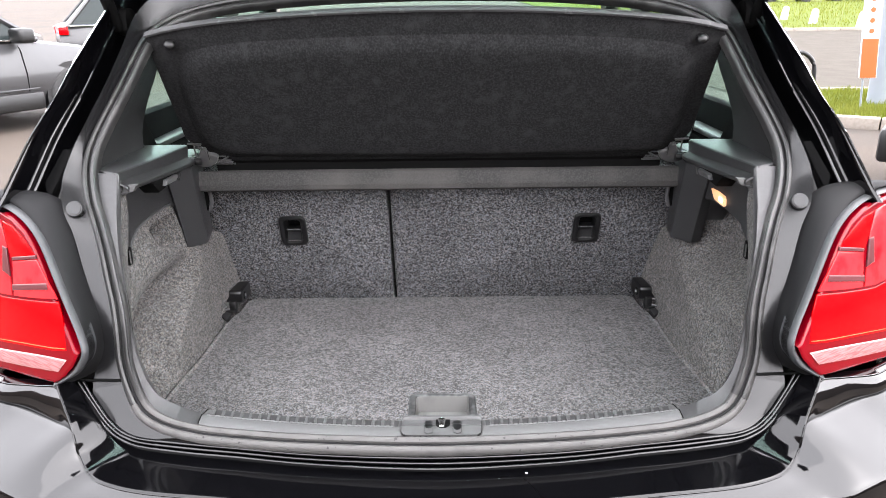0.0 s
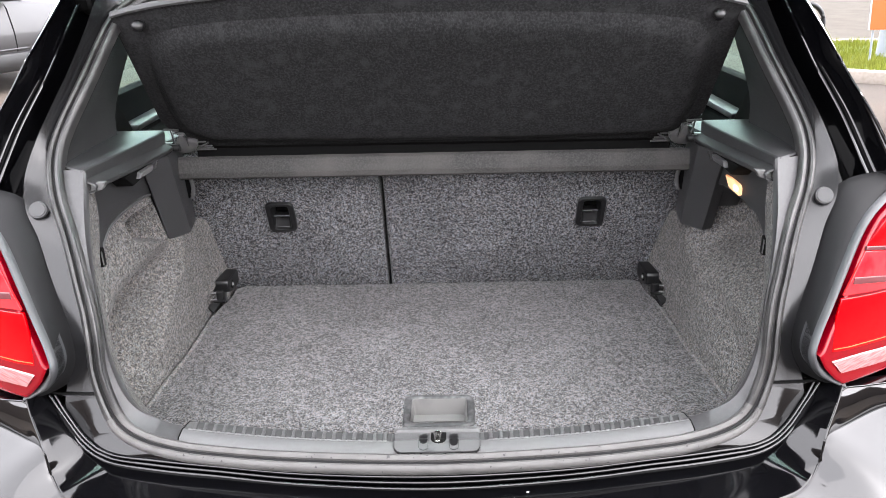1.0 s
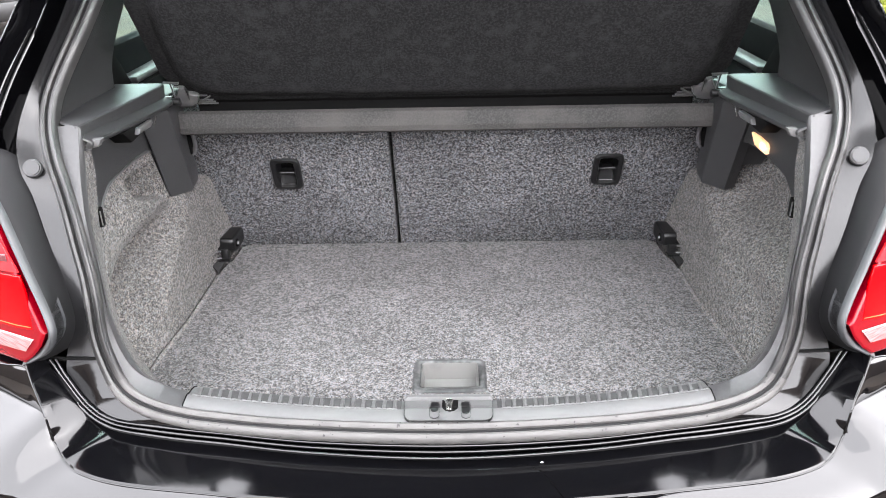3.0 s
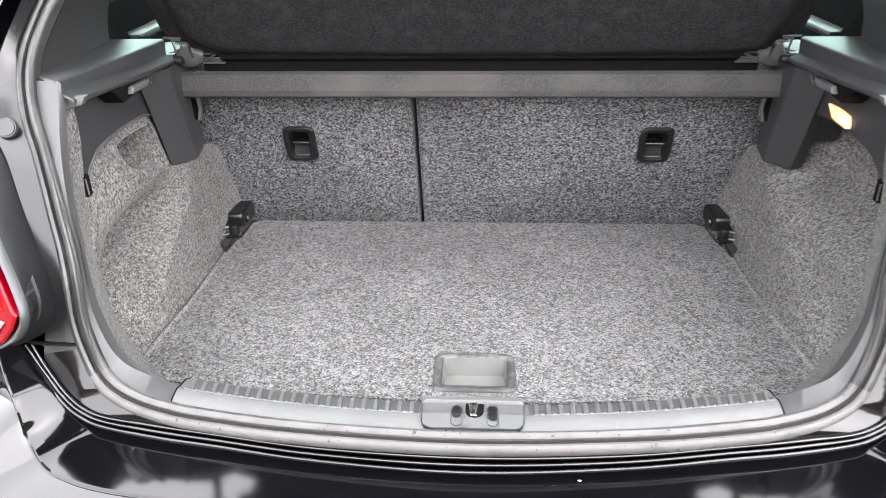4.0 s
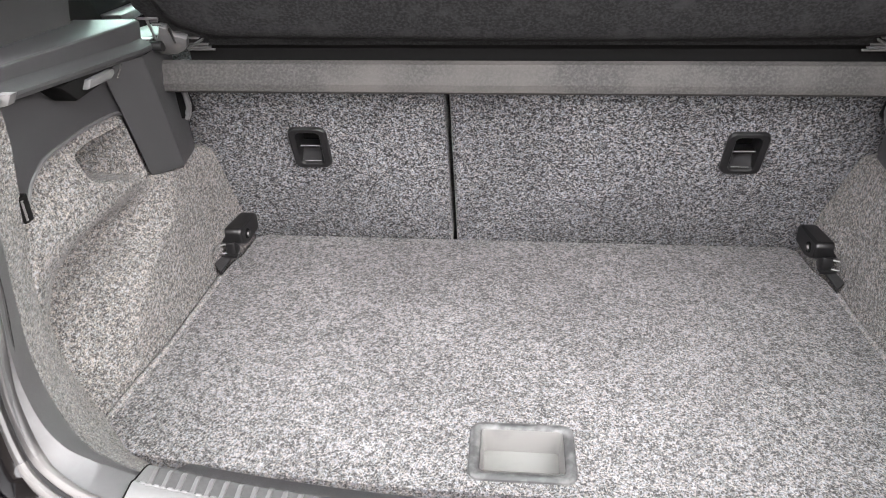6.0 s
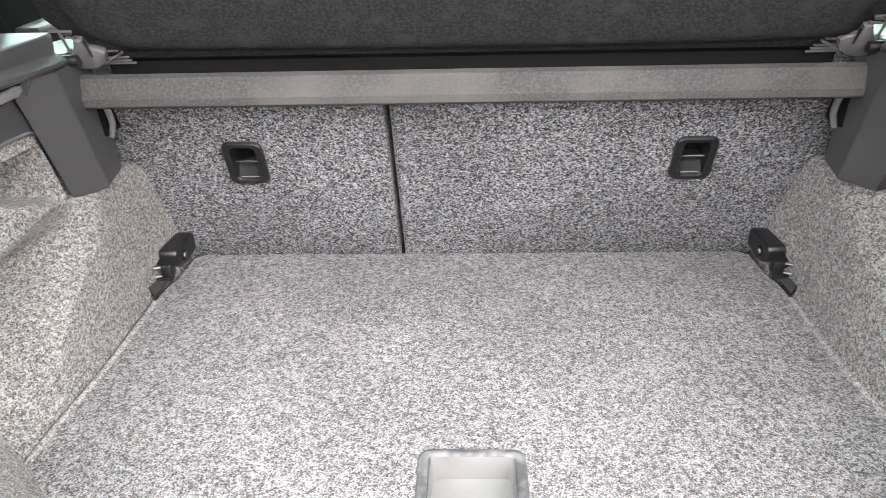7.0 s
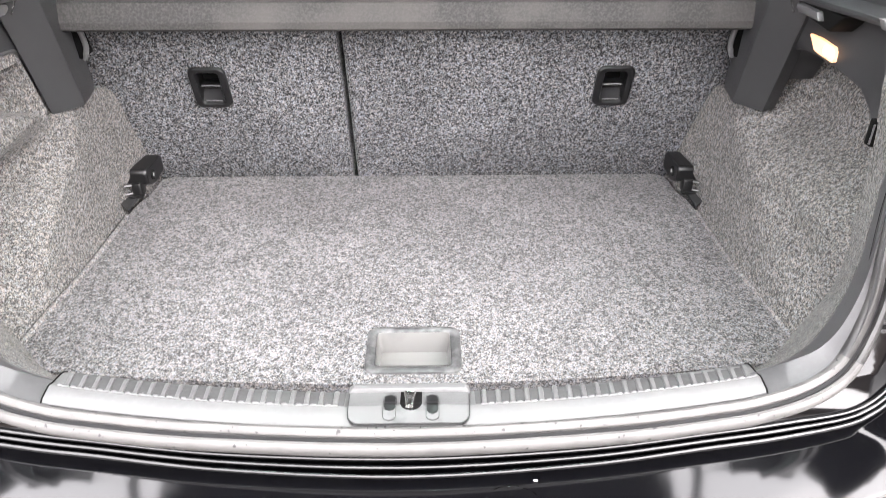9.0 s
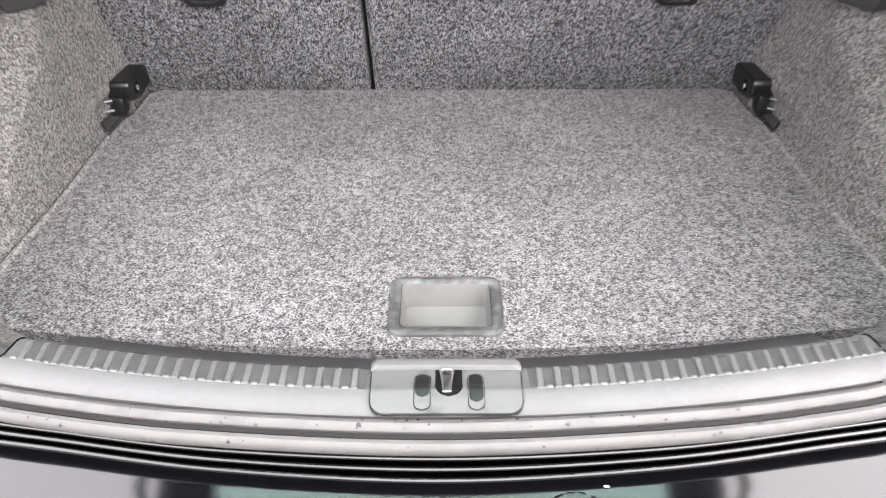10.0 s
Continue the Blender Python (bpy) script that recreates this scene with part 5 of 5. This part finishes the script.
part("roof_lining", sheet([[(x, y, ROOF - 0.06 - 0.04 * (abs(x) / 0.6) ** 2.5) for x in np.linspace(-0.60, 0.60, 13)] for y in np.linspace(1.92, 3.1, 8)], 0.01), LINING, car, "pale fabric roof lining")
screen = part("windscreen", sheet([[(x, 3.15 + 0.85 * k - 0.10 * (x / 0.7) ** 2, ROOF - 0.02 - 0.45 * k) for x in np.linspace(-0.58 - 0.12 * k, 0.58 + 0.12 * k, 13)] for k in (0, 0.33, 0.66, 1)], 0.005), GLASS, car, "windscreen")
screen.visible_shadow = False
part("bonnet", sheet([[(x * (1 - 0.18 * k ** 3), 3.95 + 1.12 * k - 0.12 * (x / 0.76) ** 2 * k, 0.99 - 0.10 * k - 0.22 * k ** 4 - 0.05 * (abs(x) / 0.76) ** 3) for x in np.linspace(-0.76, 0.76, 17)] for k in np.linspace(0, 1, 9)], 0.01), PAINT, car, "glossy black bonnet")
for s in (1, -1):
    wing = []
    for k in np.linspace(0, 1, 9):
        yb = 3.95 + 1.0 * k
        nose, drop = max(0, (yb - 4.3) / 0.7), max(0, (yb - 3.9) / 1.2) * 0.16
        a, b = (s * 0.76 * (1 - 0.18 * k ** 3), yb, 0.94 - 0.10 * k - 0.22 * k ** 4), (s * (0.768 - 0.22 * nose ** 2), yb, 0.985 - drop)
        wing.append([a, ((a[0] + b[0]) / 2 + s * 0.012, yb, (a[2] + b[2]) / 2 + 0.006), b])
    part("front_wing", sheet(wing, 0.004), PAINT, car)
part("front_bumper", sheet([[(x, 5.12 - 0.28 * (x / 0.75) ** 4 + dy, z) for x in np.linspace(-0.75, 0.75, 21)] for dy, z in ((-0.08, 0.72), (0.0, 0.62), (0.03, 0.45), (0.0, 0.28), (-0.1, 0.2))], 0.01), PAINT, car)
part("cabin_floor", box(-0.72, 0.72, 1.9, 4.6, 0.22, 0.28, 0.01), CABIN, car)
part("boot_tub", box(-0.70, 0.70, 1.36, 2.0, 0.30, 0.56, 0.02), MATT, car)
part("dashboard", box(-0.70, 0.70, 3.75, 4.2, 0.5, 0.95, 0.06, 4), CABIN, car)
for x in (-0.37, 0.37):
    front = part("front_seat", prism([(2.95, 0.30), (3.45, 0.33), (3.45, 0.47), (3.05, 0.46), (2.88, 1.08), (2.78, 1.06), (2.88, 0.4)], lambda u, v, w: (x - 0.24 + w, u, v), 0.48, 0.03, 3), CABIN, car, "dark fabric front seat")
    part("headrest", box(x - 0.13, x + 0.13, 2.76, 2.86, 1.10, 1.28, 0.035, 4), CABIN, front)


def wheel(parent, x, y, s, r=0.30, rim_mat=ALLOY):
    ring = []
    for px, pr in ((-0.09, r * 0.66), (-0.095, r * 0.8), (-0.085, r * 0.95), (-0.06, r), (0.06, r), (0.085, r * 0.95), (0.095, r * 0.8), (0.09, r * 0.66)):
        ring.append([(x + px, y + pr * math.sin(a), r + pr * math.cos(a)) for a in np.linspace(0, math.tau, 32, endpoint=False)])
    w = part("wheel", sheet(ring, closed=True), TYRE, parent, "black tyre on an alloy rim")
    rim = bmesh.new()
    side = x + s * 0.07
    bmesh.ops.create_cone(rim, cap_ends=True, segments=32, radius1=r * 0.67, radius2=r * 0.67, depth=0.02, matrix=Matrix.Translation((x, y, r)) @ Matrix.Rotation(math.pi / 2, 4, "Y"))
    part("rim", rim, DARK_ALLOY, w)
    for i in range(5):
        a = i * math.tau / 5 + 0.3
        part("spoke", tube([(side, y + 0.03 * math.sin(a), r + 0.03 * math.cos(a)), (side - s * 0.01, y + r * 0.64 * math.sin(a), r + r * 0.64 * math.cos(a))], [0.03, 0.022], 8), rim_mat, w)
    return w


for sx in (1, -1):
    for wy in (1.98, 4.45):
        wheel(car, sx * 0.745, wy, sx)

# ---- the open tailgate over the boot ----
def gate_row(w, along, lift=0.0, n=21):
    """A row across the tailgate, along metres from its hinge."""
    bow = lambda x: -0.05 * (x / 0.6) ** 2
    return [(x, 1.88 - 0.83 * along - 0.56 * lift, 1.455 + 0.56 * along + 0.05 * math.sin(along * 3) + bow(x) + 0.83 * lift) for x in np.linspace(-w, w, n)]


gate = part("tailgate", sheet([gate_row(0.50, 0.0), gate_row(0.55, 0.12), gate_row(0.57, 0.2)], 0.02), PAINT, car, "open black tailgate")
part("tailgate_skin", sheet([gate_row(0.60, 0.62), gate_row(0.58, 0.75), gate_row(0.555, 0.88), gate_row(0.52, 0.98), gate_row(0.49, 1.04, -0.03), gate_row(0.46, 1.06, -0.08)], 0.05), PAINT, gate)
part("tailgate_lining", sheet([gate_row(0.52, 0.63, -0.06), gate_row(0.51, 0.76, -0.065), gate_row(0.47, 0.87, -0.06)], 0.01), PLASTIC, gate, "dark plastic tailgate lining")
for s in (1, -1):
    sides = [[p for p in gate_row(w, a, 0.0, 61) if s * p[0] > 0.79 * w][::s] for w, a in ((0.57, 0.12), (0.59, 0.3), (0.605, 0.5), (0.61, 0.64))]
    part("tailgate_frame", sheet(sides, 0.03), PAINT, gate)
    part("gas_strut", tube([(s * 0.585, 1.76, 1.275), (s * 0.585, 1.64, 1.46), (s * 0.58, 1.50, 1.68)], [0.011, 0.011, 0.006], 10), VOID, gate, "black gas strut")
    part("strut_foot", prism(rounded(1.735, 1.785, 1.262, 1.312, 0.018), lambda u, v, w: (s * (0.566 + w), u + 0.02, v), 0.022, 0.005, 2), VOID, gate)
window = part("rear_window", sheet([gate_row(0.50, 0.18, 0.004, 15), gate_row(0.52, 0.4, 0.004, 15), gate_row(0.53, 0.63, 0.004, 15)], 0.004), GLASS, gate, "green tinted rear window")
window.visible_shadow = False

# ---- plain unseen walls added behind and beside the camera, to darken reflections ----
tagged(part("reflection_wall", box(-30, 30, -13.4, -13.0, -0.2, 3.6, 0.02), BRICK), "unseen brown brick wall added behind the yard to darken reflections", "wall", kind="structure")
for x in (-11.0, 11.0):
    tagged(part("reflection_wall_side", box(x - 0.2, x + 0.2, -12.98, 5.0, -0.2, 2.4, 0.02), KERB_DARK), "unseen dark brick wall added beside the yard to darken reflections", "wall", kind="structure")

# ---- parked cars round the yard ----
def parked_car(label, paint, length, height, width, m, dark_rims=False):
    """A whole car, nose towards +y before it is placed: body, glasshouse, wheels, lamps and mirrors."""
    root = thing("parked_car", label, "car", "parked cars")
    L, H, W = length / 2, height, width / 2
    def body_w(y, z):
        f = abs(y) / L
        return W * (1 - 0.16 * f ** 4) * (1 - 0.10 * abs((z - 0.6) / 0.5) ** 2)
    def top_z(y):
        return np.interp(y, [-L, -L * 0.92, -L * 0.2, L * 0.45, L * 0.85, L], [H * 0.60, H * 0.64, H * 0.62, H * 0.61, H * 0.54, H * 0.44])
    rows = []
    for y in np.linspace(-L, L, 30):
        t = top_z(y)
        end = 0.12 * max(0, abs(y) / L - 0.9) / 0.1
        sec = []
        for k, z in ((0.80, 0.24 + end), (0.96, 0.30 + end), (1.0, 0.45), (1.0, 0.62), (0.98, t - 0.12), (0.93, t - 0.03), (0.80, t), (0.4, t + 0.02), (0, t + 0.03)):
            sec.append((body_w(y, min(z, 0.9)) * k, y, z))
        rows.append([(-a, b, c) for a, b, c in sec[:-1]] + sec[::-1])
    body = sheet(rows, closed=False)
    for end in (rows[0], rows[-1]):
        body.faces.new([body.verts.new(p) for p in end])
    part("body", body, paint, root, sharp=30)
    def glass_w(k):
        return W * (0.90 - 0.24 * k)
    z0, z1 = top_z(0) - 0.02, H - 0.05
    y_r0, y_r1, y_f0, y_f1 = -L * 0.93, -L * 0.70, L * 0.48, L * 0.08
    cabin = [[(-glass_w(0), y_r0, z0), (glass_w(0), y_r0, z0), (glass_w(0), y_f0, z0), (-glass_w(0), y_f0, z0)], [(-glass_w(1), y_r1, z1), (glass_w(1), y_r1, z1), (glass_w(1), y_f1, z1), (-glass_w(1), y_f1, z1)]]
    part("glasshouse", sheet(cabin, closed=True), CAR_GLASS, root, "dark car windows", sharp=20)
    roof = [[(x * glass_w(1) * 1.02, y, z1 + 0.05 * (1 - (x ** 2)) + 0.01 - 0.03 * ((y + L * 0.3) / L) ** 2) for x in np.linspace(-1, 1, 11)] for y in np.linspace(y_r1 - 0.05, y_f1 + 0.05, 9)]
    part("roof", sheet(roof, 0.03), paint, root)
    for s in (1, -1):
        for yb, yt in ((y_r0, y_r1), (-L * 0.38, -L * 0.36), (0.02, 0.0), (y_f0, y_f1)):
            part("window_pillar", tube([(s * glass_w(0) * 1.005, yb, z0), (s * glass_w(1) * 1.01, yt, z1)], 0.035, 6), paint, root)
        part("window_trim", tube([(s * glass_w(0) * 1.02, y_r0, z0 + 0.01), (s * glass_w(0) * 1.02, y_f0, z0 + 0.01)], 0.012, 6), METAL, root)
        for wy in (-L * 0.62, L * 0.64):
            arch = bmesh.new()
            bmesh.ops.create_cone(arch, cap_ends=True, segments=28, radius1=0.385, radius2=0.385, depth=0.10, matrix=Matrix.Translation((s * (W - 0.075), wy, 0.34)) @ Matrix.Rotation(math.pi / 2, 4, "Y"))
            part("wheel_arch", arch, MATT, root)
            wheel(root, s * (W - 0.085), wy, s, 0.33, DARK_ALLOY if dark_rims else ALLOY)
        for wy in (-L * 0.40, -0.02, L * 0.36):
            part("door_seam", tube([(s * (body_w(wy, z) * k + 0.001), wy, z) for z, k in ((0.43, 1.0), (0.62, 1.0), (0.75, 0.985), (top_z(wy) - 0.12, 0.982), (top_z(wy) - 0.03, 0.935))], 0.006, 6), VOID, root)
        for wy in (-L * 0.30, L * 0.06):
            part("door_handle", box(*sorted((s * (body_w(wy, 0.8) * 0.97), s * (body_w(wy, 0.8) * 0.97 + 0.035))), wy, wy + 0.18, 0.80, 0.825, 0.008), paint, root)
        part("side_strip", tube([(s * (body_w(wy, 0.45) + 0.002), wy, 0.455) for wy in np.linspace(-L * 0.40, L * 0.42, 9)], 0.010, 6), RIM, root)
        part("sill_cladding", box(*sorted((s * (W - 0.10), s * (W + 0.004))), -L * 0.42, L * 0.44, 0.22, 0.42, 0.03), MATT, root)
        part("tail_light", box(*sorted((s * W * 0.52, s * W * 0.93)), -L - 0.01, -L * 0.93, H * 0.50, H * 0.60, 0.02), RED, root, "red tail light")
        part("headlight", box(*sorted((s * W * 0.50, s * W * 0.86)), L * 0.93, L * 0.985, H * 0.38, H * 0.45, 0.02), WHITE, root)
        part("door_mirror", box(*sorted((s * (W - 0.04), s * (W + 0.17))), L * 0.30, L * 0.39, z0 - 0.02, z0 + 0.14, 0.04, 3), MATT, root)
    part("rear_bumper", box(-W * 0.86, W * 0.86, -L - 0.03, -L + 0.08, 0.30, 0.52, 0.03), MATT, root)
    root.matrix_world = m
    return root


parked_car("grey metallic crossover with black sill cladding, parked side-on", GREY_PAINT, 4.35, 1.62, 1.84, pose(-5.84, 8.44, 0, 0, 0, -24), True)
parked_car("dark grey estate car with red tail lights and chrome window trim", GREY_PAINT, 4.7, 1.6, 1.86, pose(-6.3, 17.96, 0, 0, 0, -60))
parked_car("silver car parked at the end of the row", SILVER_PAINT, 4.3, 1.5, 1.8, pose(-12.4, 19.0, 0, 0, 0, -75))
parked_car("black hatchback with red tail lights, parked by the kerb", PAINT, 4.0, 1.46, 1.7, pose(4.90, 4.51, 0, 0, 0, -125), True)
parked_car("dark hatchback parked on the grass bank", GREY_PAINT, 4.1, 1.5, 1.75, pose(27.3, 62.0, 1.14, 0, 0, 82), True)
parked_car("grey car parked on the grass bank", GREY_PAINT, 4.4, 1.55, 1.8, pose(32.8, 62.5, 1.16, 0, 0, 82))

# ---- grass, kerbs, road, sign and posts ----
def lawn_sheet(x0, x1, y0, y1, lift):
    xs, ys = np.linspace(x0, x1, 24), np.linspace(y0, y1, 18)
    return sheet([[(x, y, ground_height(x, y) + lift + 0.015 * math.sin(3.1 * x + 1.7 * y)) for x in xs] for y in ys])


VERGE = [(3.9, 8.62), (14.0, 2.2), (14.0, 10.9), (4.4, 10.9)]


def verge_at(a, b):
    """A place on the verge, a along the kerb, b away from it, both 0 to 1."""
    p = [Vector((x, y, 0)) for x, y in VERGE]
    return p[0].lerp(p[1], a).lerp(p[3].lerp(p[2], a), b)


def verge_sheet():
    return sheet([[tuple(verge_at(a, b) + Vector((0, 0, 0.10 + 0.015 * math.sin(30 * a + 7 * b)))) for a in np.linspace(0, 1, 40)] for b in np.linspace(0, 1, 12)])


tagged(part("lawn", verge_sheet(), GRASS), "bright green mown grass verge behind a kerb", "grass", kind="structure")
tagged(part("lawn", lawn_sheet(7.0, 160, 30.0, 120, 0.06), GRASS), "bright green grass bank beyond the road", "grass", kind="structure")
tagged(part("road", sheet([[(x, y, 0.012 + ground_height(x, y)) for x in (4.3, 20, 60, 160)] for y in (11.05, 18, 24, 30)]), ROAD), "pale grey tarmac road past the yard", "road", kind="structure")


def blades(where, lift, count, tall):
    bm = bmesh.new()
    rnd = random.Random(4)
    for _ in range(count):
        x, y = where(rnd)
        z = ground_height(x, y) + lift
        h, a = tall * rnd.uniform(0.5, 1.2), rnd.uniform(0, math.tau)
        dx, dy = math.cos(a) * tall * 0.12, math.sin(a) * tall * 0.12
        lean = (rnd.uniform(-0.4, 0.4) * h, rnd.uniform(-0.4, 0.4) * h)
        bm.faces.new([bm.verts.new(p) for p in ((x - dx, y - dy, z - 0.02), (x + dx, y + dy, z - 0.02), (x + lean[0], y + lean[1], z + h))])
    return bm


tagged(part("grass", blades(lambda rnd: verge_at(rnd.uniform(0, 0.45), rnd.uniform(0.01, 0.99)).xy, 0.10, 16000, 0.07), BLADES), "short bright green grass blades of the verge", "grass", kind="stuff")
tagged(part("grass", blades(lambda rnd: (rnd.uniform(10, 48), rnd.uniform(30.2, 66)), 0.06, 16000, 0.16), BLADES), "short bright green grass blades of the bank", "grass", kind="stuff")


def kerb_run(name, x0, y0, length, turn, label):
    root = tagged(new(name), label, "kerb", kind="structure")
    stone = None
    for i in range(int(length / 0.9)):
        if stone is None:
            stone = o = part("kerb_stone", box(-0.445, 0.445, -0.07, 0.07, -0.05, 0.125, 0.02), KERB, root)
        else:
            o = stone.copy()
            scene.collection.objects.link(o)
        a = radians(turn)
        o.location = (x0 + (0.45 + 0.9 * i) * math.cos(a), y0 + (0.45 + 0.9 * i) * math.sin(a), ground_height(x0, y0))
        o.rotation_euler = (0, 0, a)
    return root


kerb_run("kerb", 3.86, 8.60, 11, -32.4, "pale concrete kerb along the verge")
kerb_run("kerb", 4.3, 10.98, 18, 0, "pale concrete kerb along the road")
kerb_run("kerb", 9.0, 29.9, 51, 0, "pale concrete kerb on the far side of the road")

hoop = part("hoop_barrier", tube(smooth([(3.80, 8.8, 0.0), (3.80, 8.8, 0.45), (3.84, 8.8, 0.66), (3.99, 8.8, 0.76), (4.14, 8.8, 0.66), (4.18, 8.8, 0.45), (4.18, 8.8, 0.0)], 40), 0.025, 10), MATT)
tagged(hoop, "black tubular steel hoop barrier on the tarmac", "barrier")


def bollard(x, y):
    z = ground_height(x, y)
    root = part("bollard", sheet([[(math.cos(a) * r, math.sin(a) * r * 0.8, h) for a in np.linspace(0, math.tau, 14, endpoint=False)] for r, h in ((0.26, -0.1), (0.25, 0.45), (0.22, 0.85), (0.15, 0.98), (0.03, 1.0))], closed=True), WHITE)
    tagged(root, "white painted concrete bollard on the grass", "bollard", "bollards on the bank")
    root.location = (x, y, z)
    root.scale = (0.68, 0.68, 0.68)
    root.rotation_euler = (0.0, 0.12, 0)


for bx, by in ((16.0, 36.5), (15.9, 33.4), (16.45, 30.6)):
    bollard(bx, by)

sign = thing("totem_sign", "white and orange advertising flag sign on a thin post", "sign")


def sign_strip(name, z0, z1, y, depth, mat, label="", inset=0.0):
    """A piece of the leaning flag, from height z0 to z1."""
    lean = lambda z: 4.795 - 0.085 * (z - 0.45)
    pts = [(lean(z0) + inset, z0), (lean(z0) + 0.205 - inset, z0), (lean(z1) + 0.205 - inset, z1), (lean(z1) + inset, z1)]
    part(name, prism(pts, lambda u, v, w: (u, y + w, v), depth), mat, sign, label)


sign_strip("panel", 0.45, 2.6, 9.0, 0.012, WHITE, "white sign panel with orange dots")
sign_strip("orange_field", 0.452, 0.885, 8.994, 0.0055, ORANGE, "orange lower part", 0.012)
part("post", tube([(4.88, 9.015, 0.08), (4.70, 9.015, 2.6)], 0.012, 8), POST, sign)
for i in range(10):
    dot = bmesh.new()
    z = 0.97 + 0.115 * i
    bmesh.ops.create_cone(dot, cap_ends=True, segments=18, radius1=0.028, radius2=0.028, depth=0.005, matrix=Matrix.Translation((4.80 + 0.1 - 0.085 * (z - 0.45), 8.997, z)) @ Matrix.Rotation(math.pi / 2, 4, "X"))
    part("dot", dot, ORANGE, sign)
post = part("lamp_post", tube([(5.29, 9.4, 0.05), (5.29, 9.4, 5.0)], 0.12, 16), POST)
tagged(post, "thick grey painted steel post on the verge", "post")
